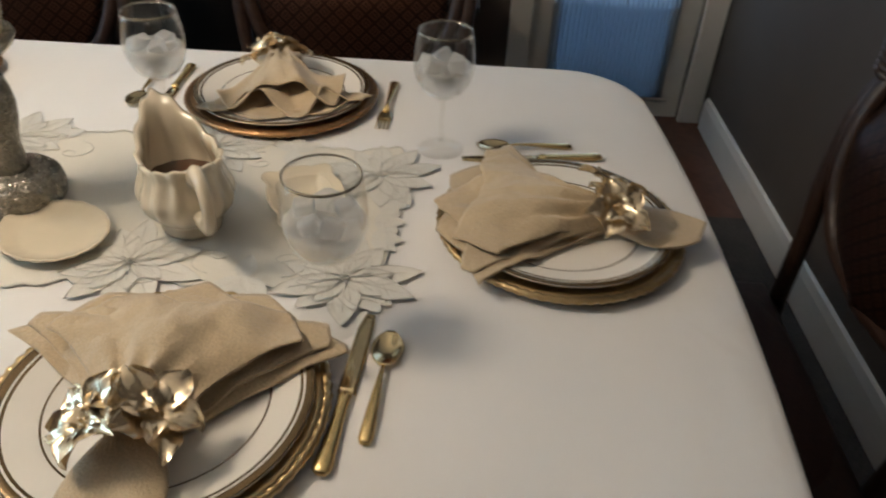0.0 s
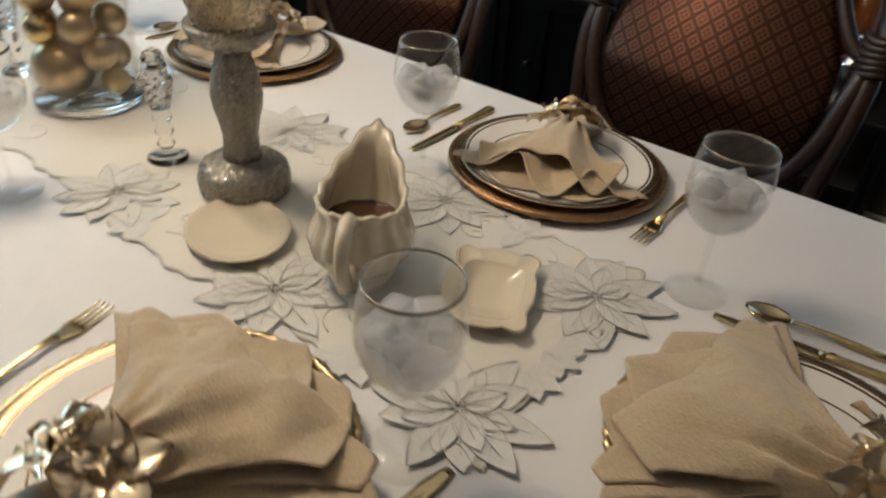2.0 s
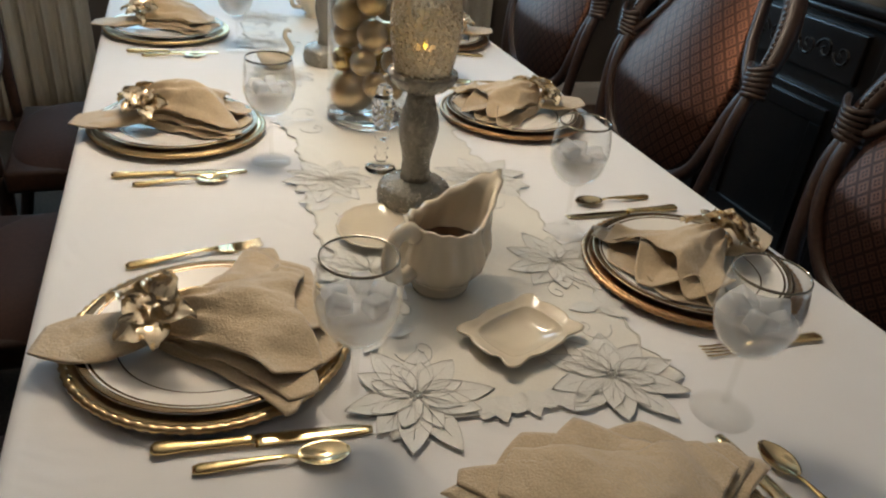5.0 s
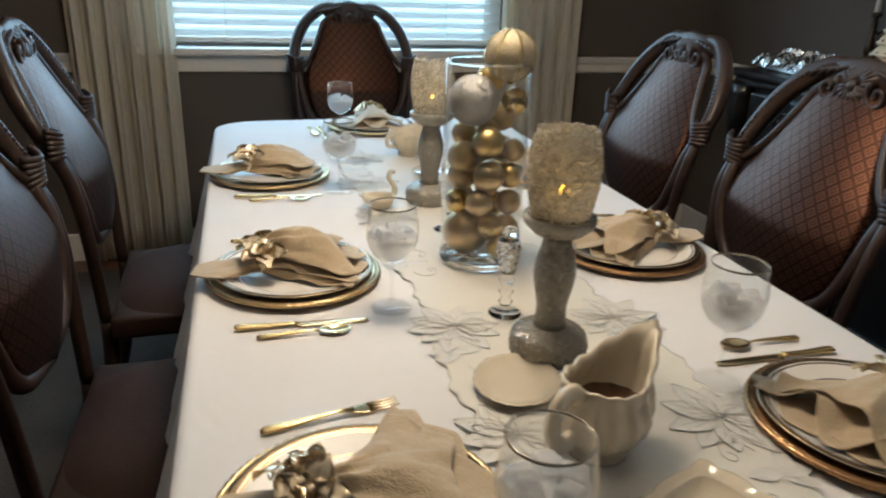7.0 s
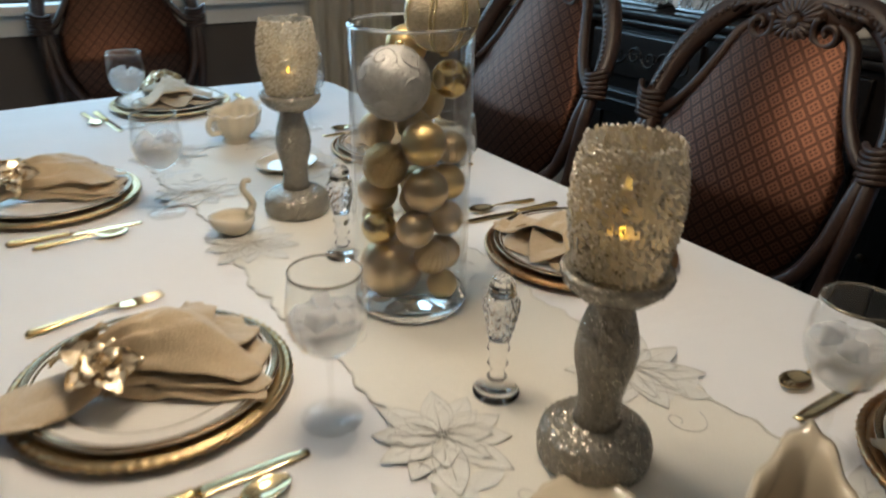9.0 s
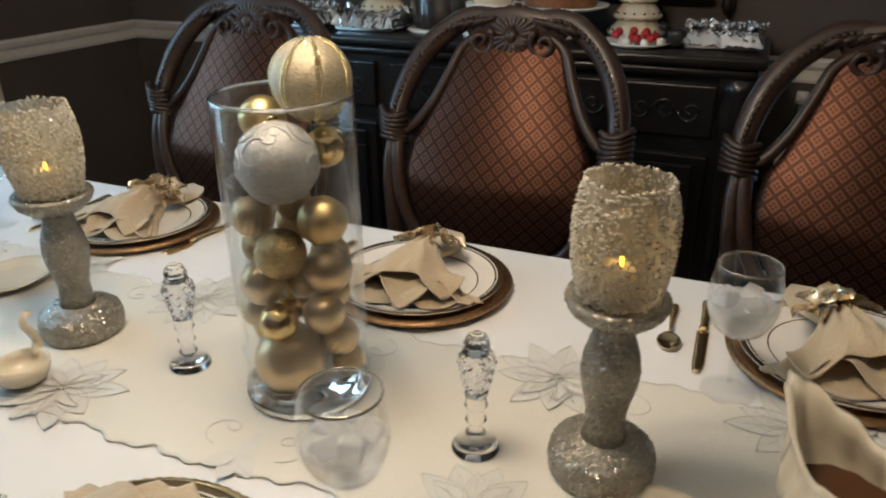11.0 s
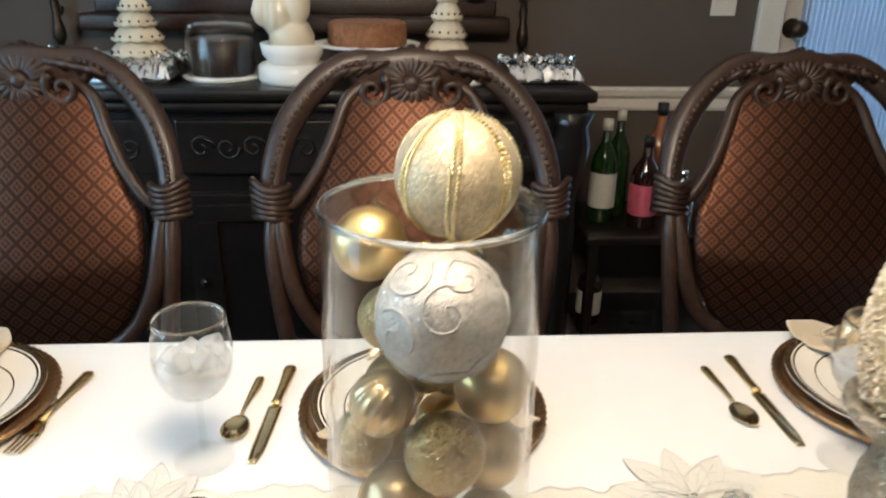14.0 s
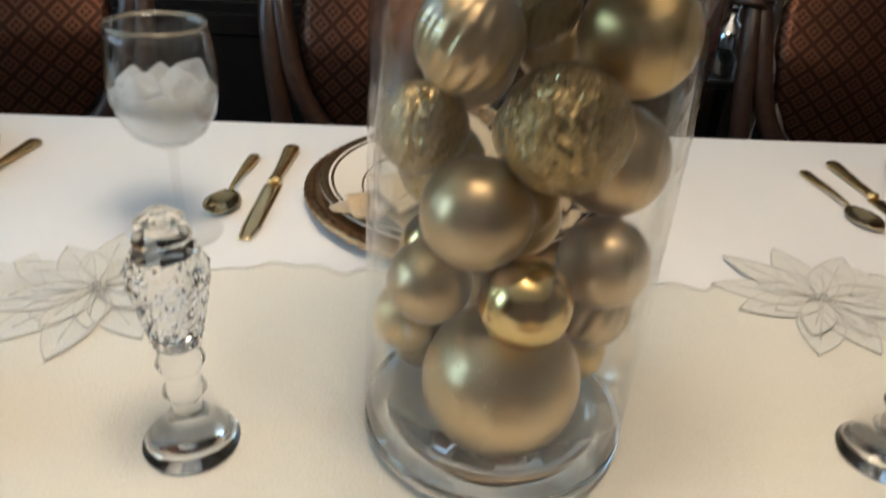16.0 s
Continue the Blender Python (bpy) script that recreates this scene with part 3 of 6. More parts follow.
for z in (0.085, DZ - 0.115):
    part("sheer_rod", sweep([(0.0, -DW / 2 + 0.06, z), (0.0, DW / 2 - 0.06, z)], 0.006, 8), TRIM, door)
knob = ball(0.03, (-0.055, 0, 0), scale=(0.8, 1, 1))
join(knob, lathe([(0, 0), (0.032, 0), (0.032, 0.006), (0.012, 0.012), (0.012, 0.04), (0, 0.04)], 20), pose(0.0, 0, 0, 0, -90))
kn = part("door_knob", knob, IRON, door, "dark bronze door knob")
kn.matrix_local = pose(0.026, DW / 2 - 0.055, 1.13)

sw = thing("light_switch", pose(WALL_E, -1.05, 1.23), "white double light switch plate on the taupe wall", "light switch")
part("plate", block(0.007, 0.082, 0.125, (-0.0035, 0, -0.062), 0.002), TRIM, sw)
for s in (-0.02, 0.02):
    part("rocker", block(0.006, 0.026, 0.055, (-0.0095, s, -0.027), 0.002), TRIM, sw)

# ---------------------------------------------------------------- table and cloth
X0, X1, Y0, Y1 = -0.562, 0.550, -1.350, 1.540


def outline(n, grow=0.0):
    """The table's outline: straight sides, bowed ends, rounded corners."""
    pts = []
    cx, cy, hx, hy, r = (X0 + X1) / 2, (Y0 + Y1) / 2, (X1 - X0) / 2, (Y1 - Y0) / 2, 0.14
    per = []
    for sx, sy, a0 in ((1, 1, 0), (-1, 1, 90), (-1, -1, 180), (1, -1, 270)):
        for k in range(13):
            a = radians(a0 + 90 * k / 12)
            per.append((sx * (hx - r) + r * math.cos(a), sy * (hy - r) + r * math.sin(a)))
    per.append(per[0])
    ln = [0]
    for p, q in zip(per, per[1:]):
        ln.append(ln[-1] + math.dist(p, q))
    i = 0
    for k in range(n):
        d = ln[-1] * k / n
        while ln[i + 1] < d:
            i += 1
        t = (d - ln[i]) / (ln[i + 1] - ln[i])
        x, y = per[i][0] + t * (per[i + 1][0] - per[i][0]), per[i][1] + t * (per[i + 1][1] - per[i][1])
        y -= math.copysign(0.035 * (x / hx) ** 2, y) * (abs(y) / hy) ** 6
        l = math.hypot((x / hx) ** 7, (y / hy) ** 7) or 1
        ox, oy = (x / hx) ** 7 / l, (y / hy) ** 7 / l
        pts.append((cx + x + ox * grow, cy + y + oy * grow, ox, oy, d))
    return pts


def tablecloth():
    n = 420
    base = outline(n)
    cx, cy = (X0 + X1) / 2, (Y0 + Y1) / 2
    bm = bmesh.new()
    rings = []
    for s in (0.25, 0.5, 0.75, 0.9, 0.965):
        rings.append([bm.verts.new((cx + (p[0] - cx) * s, cy + (p[1] - cy) * s, TOP)) for p in base])
    fold = lambda d: 0.5 * math.sin(d * 21) + 0.3 * math.sin(d * 47 + 1) + 0.2 * math.sin(d * 9.7 + 2)
    for out, z, w in ((-0.012, 0, 0), (-0.004, -0.0025, 0), (0.0, -0.009, 0), (0.003, -0.02, 0.001), (0.013, -0.06, 0.004), (0.027, -0.12, 0.009), (0.043, -0.19, 0.015), (0.060, -0.26, 0.021), (0.070, -0.31, 0.025)):
        rings.append([bm.verts.new((p[0] + p[2] * (out + w * fold(p[4])), p[1] + p[3] * (out + w * fold(p[4])), TOP + z)) for p in base])
    c = bm.verts.new((cx, cy, TOP))
    for k in range(n):
        bm.faces.new((c, rings[0][k], rings[0][(k + 1) % n]))
    for a, b in zip(rings, rings[1:]):
        for k in range(n):
            j = (k + 1) % n
            bm.faces.new((a[k], b[k], b[j], a[j]))
    bmesh.ops.recalc_face_normals(bm, faces=bm.faces)
    # a pressed crease and soft waves
    return solo("tablecloth", bm, LINEN, Matrix(), "white linen tablecloth draped over the dining table", "tablecloth")


tablecloth()
tab = thing("dining_table", pose(0, 0, 0), "long dark wooden dining table under a white cloth", "table")
tt = bmesh.new()
lo, hi = [], []
for p in outline(120, -0.012):
    lo.append(tt.verts.new((p[0], p[1], TOP - 0.045)))
    hi.append(tt.verts.new((p[0], p[1], TOP - 0.004)))
tt.faces.new(hi)
tt.faces.new(lo[::-1])
for k in range(120):
    j = (k + 1) % 120
    tt.faces.new((lo[k], lo[j], hi[j], hi[k]))
part("tabletop", tt, WOOD, tab, smooth=False)
for y in (-0.72, 0.85):
    ped = lathe([(0, 0.0), (0.26, 0.0), (0.27, 0.03), (0.14, 0.07), (0.075, 0.12), (0.10, 0.25), (0.12, 0.36), (0.07, 0.46), (0.06, 0.55), (0.11, 0.64), (0.16, TOP - 0.045), (0, TOP - 0.045)], 32)
    o = part("pedestal", ped, WOOD, tab)
    o.location = (0, y, 0.012)
    o.scale = (1, 1, 0.984)

# ---------------------------------------------------------------- runner with cut-work flowers


def runner():
    th = thing("table_runner", pose(0, 0, TOP + 0.001), "ivory satin table runner with silver poinsettia cut-work edging", "table runner")
    hx, hy = 0.170, 0.90
    side = lambda y: 0.012 * abs(math.sin(y * 30)) + 0.010 * math.sin(y * 11) + 0.003 * math.sin(y * 160)
    end = lambda x: 0.014 * abs(math.sin(x * 30 + 0.6)) + 0.008 * math.sin(x * 25)

    def flat(u, v):
        q, p = 2 * u - 1, 2 * v - 1
        return (p * (hx + side(q * hy)), q * (hy + end(p * hx)), 0.0022)
    part("satin_cloth", sheet(flat, 260, 60, -0.0020), RUNNER, th)
    rim = [flat(k / 259, 1) for k in range(260)] + [flat(1, 1 - k / 59) for k in range(1, 60)] + [flat(1 - k / 259, 0) for k in range(1, 260)] + [flat(0, k / 59) for k in range(1, 60)]
    part("edge_cord", sweep([Vector(p) + Vector((0, 0, 0.0004)) for p in rim], 0.0009, 5), THREAD, th)
    spots = [(0.098, -0.878), (-0.145, -0.862), (-0.138, -0.60), (0.150, -0.62), (-0.135, -0.290), (0.146, -0.310), (0.146, 0.30), (-0.136, 0.31), (-0.14, 0.60), (0.145, 0.61), (-0.12, 0.872), (0.12, 0.872)]
    for i, (x, y) in enumerate(spots):
        rnd = random.Random(i)
        fl, veins = bmesh.new(), bmesh.new()
        for ring, (cnt, ln, wd, zz) in enumerate(((10, 0.082, 0.043, 0.0002), (8, 0.056, 0.031, 0.0012))):
            for k in range(cnt):
                a = 360 / cnt * k + 17 * ring + rnd.uniform(-7, 7)
                q = rnd.uniform(0.86, 1.12)
                m = pose(0, 0, zz, 0, 0, a)
                leaf(ln * q, wd, 0.002, 0.02, 8, fl, m @ Matrix.Translation((0.004, 0, 0.0005 * (k % 2))))
                edge = []
                for s in (1, -1):
                    e = []
                    for t in range(8):
                        f = t / 7
                        w = wd * math.sin(math.pi * min(1, f * 0.94 + 0.06)) ** 0.8 * (1 - 0.25 * f) / 2
                        e.append((m @ Matrix.Translation((0.004, 0, 0.0006 + 0.0005 * (k % 2)))) @ Vector((ln * q * f, s * w, 0.001)))
                    sweep(e, 0.00042, 4, veins)
                sweep([m @ Vector((0.006, 0, 0.003)), m @ Vector((ln * q * 0.8, 0, 0.0026))], 0.0004, 4, veins)
        for k in range(7):
            a = 6.283 * k / 7
            ball(0.0022, (0.005 * math.cos(a), 0.005 * math.sin(a), 0.0045), veins, 6, 4)
        o = part("flower", fl, SILVERTHREAD, th, "silver-ivory satin poinsettia")
        o.location = (x, y, 0.0022)
        v = part("stitching", veins, THREAD, o)
    # smaller leaves and curling stems between the flowers
    for side in (-1, 1):
        for j in range(5):
            y = -0.74 + 0.37 * j
            for q in (-1, 1):
                curl = bmesh.new()
                pts2 = []
                for t in range(22):
                    a = t / 21 * 7.2
                    r = 0.030 * (1 - t / 25)
                    pts2.append((side * (0.125 - 0.6 * (0.03 - r)) + side * r * math.cos(a) * 0.8, y + q * (0.045 + r * math.sin(a)), 0.003))
                sweep(pts2, 0.0007, 4, curl)
                part("stitched_scroll", curl, THREAD, th)
            lf = bmesh.new()
            for a in (-50, 0, 50, 180):
                leaf(0.046, 0.030, 0.002, 0.03, 7, lf, pose(side * 0.155, y, 0.003, 0, 0, (0 if side > 0 else 180) + a))
            part("leaf_spray", lf, SILVERTHREAD, th)
    for end in (-1, 1):
        lf = bmesh.new()
        for x in (-0.06, -0.02, 0.02, 0.06):
            for a in (-40, 0, 40):
                leaf(0.040, 0.028, 0.002, 0.03, 7, lf, pose(x, end * 0.885, 0.003, 0, 0, end * 90 + a))
        part("leaf_spray", lf, SILVERTHREAD, th)


runner()

# ---------------------------------------------------------------- place settings
CH = 0.165


def charger(m, warm):
    rimmat = DARKGOLD if warm else GOLD
    th = thing("charger_plate", m, "round gold charger plate with a roped rim on the cloth", "plate", "charger plates")
    part("dish", lathe([(0, 0.001), (0.105, 0.001), (0.112, 0.003), (0.150, 0.0125), (0.158, 0.0135), (0.158, 0.0155), (0.149, 0.0155), (0.112, 0.006), (0.105, 0.004), (0, 0.004)], 64), rimmat, th)
    bm = bmesh.new()
    N, M = 288, 8
    rings = []
    for k in range(N):
        a = 2 * math.pi * k / N
        ring = []
        for j in range(M):
            b = 2 * math.pi * j / M
            r = 0.0052 * (1 + 0.20 * math.sin(72 * a + b))
            ring.append(bm.verts.new(((0.1595 + r * math.cos(b)) * math.cos(a), (0.1595 + r * math.cos(b)) * math.sin(a), 0.0135 + 0.8 * r * math.sin(b))))
        rings.append(ring)
    for k in range(N):
        for j in range(M):
            bm.faces.new((rings[k][j], rings[(k + 1) % N][j], rings[(k + 1) % N][(j + 1) % M], rings[k][(j + 1) % M]))
    bmesh.ops.recalc_face_normals(bm, faces=bm.faces)
    part("roped_rim", bm, rimmat, th, "roped gold rim")
    return th


def dinner_plate(m):
    prof = [(0, 0.003), (0.075, 0.003), (0.08, 0.0), (0.084, 0.0), (0.09, 0.004), (0.138, 0.0175), (0.1425, 0.019), (0.1425, 0.0205), (0.140, 0.0212), (0.1335, 0.0195), (0.1315, 0.019), (0.1285, 0.0182), (0.1015, 0.0095), (0.0995, 0.009), (0.092, 0.0068), (0.085, 0.0062), (0, 0.006)]
    mats = [0] * len(prof)
    for i, k in ((7, 1), (8, 1), (9, 0), (10, 1), (12, 1)):
        mats[i] = k
    th = thing("dinner_plate", m, "white china dinner plate with gold lines on a charger", "plate", "dinner plates")
    part("body", lathe([(r * 1.045, z) for r, z in prof], 72, mats), [CHINA, GOLDLINE], th)
    return th


def petal(length, width, curl, cup, seed, bm, m):
    """A broad fluted petal along x with a waved, slightly rolled end."""
    own = bmesh.new()
    rows = []
    for i in range(9):
        t = i / 8
        w = width * (0.16 + 0.84 * math.sin(math.pi * min(1, 0.04 + 0.70 * t)) ** 1.1) * (1 - 0.55 * max(0, t - 0.72) / 0.28)
        row = []
        for k in range(11):
            q = k / 5 - 1
            rib = 0.0011 * math.cos(q * 4.5 * math.pi + seed) * min(1, 2 * t)
            wave = 0.0030 * math.sin(q * 5.2 + seed * 1.7) * max(0, t - 0.5) * 2
            z = curl * length * (1.2 * t - 1.0 * t * t) + cup * width * q * q * t + rib + wave
            row.append(own.verts.new((length * t * (1 - 0.10 * q * q), w * q / 2, z)))
        rows.append(row)
    for a, b in zip(rows, rows[1:]):
        for k in range(10):
            own.faces.new((a[k], a[k + 1], b[k + 1], b[k]))
    return join(bm, own, m)


def flower_ring(m, seed):
    rnd = random.Random(seed)
    th = thing("napkin_ring", m, "champagne metal napkin ring with flower heads, round a napkin", "napkin ring", "napkin rings")
    band = lathe([(0.020, -0.009), (0.0215, -0.006), (0.0215, 0.006), (0.020, 0.009), (0.019, 0.006), (0.019, -0.006), (0.020, -0.009)], 32)
    o = part("band", band, CHAMPAGNE, th)
    o.matrix_local = pose(0, 0, 0.0, 0, 90)
    for i, (dx, dy, dz, tilt, spin, big) in enumerate(((-0.006, 0.024, 0.021, -34, 20, 1.0), (0.004, -0.022, 0.023, 30, -25, 1.05), (0.006, 0.002, 0.030, 4, 50, 0.72))):
        bm = bmesh.new()
        for ring, (cnt, ln, wd, cu) in enumerate(((5, 0.043, 0.034, 0.55), (4, 0.026, 0.021, 1.1))):
            for k in range(cnt):
                a = 360 / cnt * k + 36 * ring + rnd.uniform(-10, 10)
                petal(big * ln * rnd.uniform(0.88, 1.15), big * wd, cu * rnd.uniform(0.6, 1.3), 0.22, k + 3 * ring + seed, bm, pose(0, 0, 0.002 * ring, rnd.uniform(-14, 14), -8, a))
        for k in range(7):
            ball(0.0020, (0.0055 * math.cos(k * 0.9) * (k > 0), 0.0055 * math.sin(k * 0.9) * (k > 0), 0.011), bm, 6, 4)
        f = part("flower_head", bm, CHAMPAGNE, th, "crinkled metal petals")
        f.matrix_local = pose(dx, dy, dz, tilt, 0, spin + rnd.uniform(-20, 20))
    return th


def napkin(m, seed, spread=0.62, reach=0.19, rise=1.0, mouth=1.0):
    """A folded square drawn through its ring at the origin: layered corners fan towards +x, the drawn end towards -x."""
    rnd = random.Random(seed * 7 + 1)
    th = thing("napkin", m, "beige linen napkin gathered in a ring on a plate", "napkin", "napkins")

    def bed(x, y):
        """Height of the plate below a place."""
        r = math.hypot(x - 0.062, y)
        return -0.0205 if r < 0.085 else min(-0.0205 + (r - 0.085) * 0.28, -0.0050)

    def layer(half, length, height, gap, corners, cut, curl, tag):
        ph = rnd.uniform(0, 6.28)

        def fn(u, v):
            q = 2 * v - 1
            near = min(abs(q - c) for c in corners)
            a = q * half * (0.80 + 0.20 * u)
            far = length * (1 - cut * min(1, near / 0.5)) * (1 - 0.06 * q * q)
            d = u * far
            x, y = d * math.cos(a), d * math.sin(a) + q * 0.015
            puff = height * math.sin(math.pi * min(1, 0.22 + 0.74 * u)) ** 0.9 * (1 - 0.72 * abs(q) ** 2.4)
            pleat = 0.0085 * math.cos(4.5 * math.pi * q + ph) * math.exp(-(u / 0.34) ** 2) * min(1, 0.4 + 4 * u)
            ridge = 0.0075 * (1 - 2 * min(1, near / 0.30)) * math.sin(math.pi * min(1, u * 1.05)) * (1 - 0.4 * abs(q))
            hollow = curl * min(1, near / 0.36) ** 1.3 * max(0, (u - 0.45) / 0.55) ** 1.6
            x -= 0.55 * hollow * max(0, u - 0.75) / 0.25
            crease = 0.0110 * noise.noise(Vector((x * 15 + tag * 5, y * 21, seed))) + 0.0022 * noise.noise(Vector((x * 55, y * 60 + tag, seed + 4)))
            z = gap + puff + pleat - ridge * 0.5 + hollow + crease * min(1, 3 * u)
            return (x, y, max(z, bed(x, y) + 0.002 + 0.0022 * tag))
        return fn
    c = [rnd.uniform(-0.08, 0.08) for _ in range(8)]
    part("lower_fan", sheet(layer(spread * 1.16, reach * 1.07, 0.014 * rise, -0.014, (-0.95, -0.30 + c[0], 0.42 + c[1], 1.0), 0.16, 0.008 * mouth, 0), 34, 72, 0.0020), NAPKIN, th)
    part("middle_fan", sheet(layer(spread * 1.04, reach * 1.08, 0.026 * rise, -0.009, (-0.85, 0.05 + c[2], 0.92), 0.22, 0.022 * mouth, 1), 34, 72, 0.0020), NAPKIN, th)
    part("upper_fan", sheet(layer(spread * 0.94, reach * 1.0, 0.058 * rise, -0.004, (-0.70 + c[3], 0.62 + c[4]), 0.17, 0.020 * mouth, 2), 40, 72, 0.0020), NAPKIN, th)
    ph = rnd.uniform(0, 6.28)

    def tail(u, v):
        a = 2 * math.pi * v
        w = 0.012 + 0.034 * math.sin(math.pi * min(1, 0.06 + 0.86 * u)) ** 0.9
        h = 0.0125 * (1 - 0.62 * u) * (1 - 0.45 * math.exp(-(math.cos(a) / 0.28) ** 2) * (math.sin(a) > 0) * min(1, 3 * u))
        x = 0.006 - u * 0.128 * (1 - 0.05 * math.cos(a))
        y = w * math.cos(a) + 0.004 * math.sin(4 * u + ph)
        z = 0.001 - 0.010 * u + h * math.sin(a) + 0.0025 * noise.noise(Vector((u * 5, math.cos(a) * 2, seed)))
        return (x, y, max(z, bed(x, y) + 0.002))
    part("drawn_end", sheet(tail, 24, 30, 0.0018), NAPKIN, th)
    return th


def knife(m):
    th = thing("dinner_knife", m, "gold-plated dinner knife lying on the cloth", "knife", "dinner knives")
    part("handle", sweep([(0, 0, 0.005), (0.004, 0, 0.0052), (0.012, 0, 0.005), (0.03, 0, 0.0048), (0.06, 0, 0.0045), (0.088, 0, 0.005), (0.094, 0, 0.005), (0.10, 0, 0.0042)], lambda t: (0.005, 0.0088, 0.0098, 0.0082, 0.0068, 0.0062, 0.0078, 0.0052)[round(t * 7)], 10, flat=0.45), CUTLERY, th)
    part("blade", sheet(lambda u, v: (0.10 + 0.12 * u, (v - 0.5) * 0.019 * (1 - 0.08 * u) * (1 - max(0, u - 0.8) * (2.6 if v > 0.5 else 1.2)) + 0.001 * u, 0.0025 + 0.0012 * (1 - (2 * v - 1) ** 2)), 16, 6, 0.0016), BLADE, th)
    return th


def spoon(m):
    th = thing("teaspoon", m, "gold-plated teaspoon lying on the cloth", "spoon", "teaspoons")
    part("handle", sweep([(0, 0, 0.003), (0.006, 0, 0.0035), (0.025, 0, 0.004), (0.06, 0, 0.0065), (0.09, 0, 0.007), (0.105, 0, 0.004)], lambda t: (0.005, 0.0072, 0.0068, 0.0045, 0.0026, 0.003)[round(t * 5)], 10, flat=0.5), CUTLERY, th)
    def bowl(u, v):
        s = 2 * v - 1
        w = 0.0175 * math.sin(math.pi * min(1, u * 0.93 + 0.04)) ** 0.62
        d = math.sin(math.pi * u)
        return (0.10 + 0.052 * u, s * w, 0.0075 - 0.006 * d * (1 - s * s))
    part("bowl", sheet(bowl, 14, 11, 0.0012), BLADE, th)
    return th


def fork(m):
    th = thing("dinner_fork", m, "gold-plated dinner fork lying on the cloth", "fork", "dinner forks")
    part("handle", sweep([(0, 0, 0.003), (0.006, 0, 0.004), (0.03, 0, 0.0045), (0.07, 0, 0.0065), (0.10, 0, 0.008), (0.125, 0, 0.006)], lambda t: (0.0055, 0.0085, 0.0078, 0.005, 0.0032, 0.006)[round(t * 5)], 10, flat=0.45), CUTLERY, th)
    hd = sheet(lambda u, v: (0.12 + 0.03 * u, (2 * v - 1) * (0.006 + 0.006 * min(1, u * 1.6)), 0.006 - 0.003 * u), 7, 7, 0.0016)
    part("head", hd, BLADE, th)
    for k in range(4):
        y = -0.0096 + 0.0064 * k
        part("tine", sweep([(0.148, y, 0.003), (0.165, y, 0.0022), (0.182, y, 0.0035), (0.188, y, 0.0048)], lambda t: 0.0019 * (1 - 0.45 * t), 6), BLADE, th)
    return th


def wine_glass(m):
    th = thing("wine_glass", m, "clear stemmed wine glass with a gold rim line", "wine glass", "wine glasses")
    part("foot", lathe([(0, 0.0), (0.0365, 0.0), (0.037, 0.0015), (0.026, 0.0035), (0.011, 0.007), (0.0052, 0.014), (0, 0.014)], 40), FOOTGLASS, th)
    part("stem", lathe([(0, 0.012), (0.0052, 0.014), (0.0042, 0.03), (0.0040, 0.06), (0.0050, 0.080), (0.0085, 0.087), (0, 0.089)], 16), FOOTGLASS, th)
    out = [(0.006, 0.086), (0.019, 0.091), (0.032, 0.101), (0.0402, 0.115), (0.0450, 0.132), (0.0457, 0.147), (0.0440, 0.165), (0.0414, 0.181), (0.0397, 0.190)]
    part("bowl", lathe([(0, 0.085)] + out + [(r - 0.0012, z) for r, z in out[::-1]] + [(0, 0.0865)], 48), GLASS, th)
    part("rim_line", lathe([(0.0390, 0.1895), (0.0400, 0.1885), (0.0402, 0.1908), (0.0394, 0.1918), (0.0385, 0.1908), (0.0390, 0.1895)], 48), RIMGREY, th)
    return th


def ice(m, seed):
    rnd = random.Random(seed)
    th = thing("ice", m, "melting ice cubes in slush filling a wine glass", "ice", "ice in the glasses")
    wall = [(0.004, 0.0885), (0.017, 0.0925), (0.0302, 0.1022), (0.0384, 0.1155), (0.0425, 0.128), (0.0432, 0.134)]
    turn = rnd.uniform(0, 6)

    def heap(r, z, a, i):
        if i < len(wall):
            return (r, z)
        return (r, z + 0.0045 * noise.noise(Vector((r * math.cos(a) * 70, r * math.sin(a) * 70, seed))))
    part("slush", lathe([(0, 0.0880)] + wall + [(0.040, 0.1375), (0.030, 0.138), (0.019, 0.1385), (0.009, 0.138), (0, 0.138)], 40, wave=heap), SLUSH, th, "milky half-melted ice")
    for n in range(8):
        ring = 0 if n < 3 else 1
        a = turn + (2.1 * n if ring == 0 else 1.2566 * n) + rnd.uniform(-0.25, 0.25)
        r, z, size = ((0.012, 0.118, 0.026), (0.0245, 0.1370, 0.0235))[ring]
        size *= rnd.uniform(0.85, 1.15)
        bm, own = bmesh.new(), bmesh.new()
        bmesh.ops.create_cube(own, size=size)
        bmesh.ops.bevel(own, geom=own.edges[:], offset=size * 0.20, segments=2, affect="EDGES", profile=0.6)
        join(bm, own, Matrix.Translation((r * math.cos(a), r * math.sin(a), z + rnd.uniform(-0.004, 0.005))) @ Euler([rnd.uniform(0, 3) for _ in range(3)]).to_matrix().to_4x4())
        for v in bm.verts:
            h = math.hypot(v.co.x, v.co.y)
            lim = max(0.010, 0.0425 if v.co.z > 0.131 else 0.0285 + (v.co.z - 0.101) * 0.44)
            if h > lim:
                v.co.x *= lim / h
                v.co.y *= lim / h
            v.co.z = max(v.co.z, 0.0900 + 5.5 * (min(h, lim) ** 2))
        part("ice_cube", bm, ICE, th)
    return th


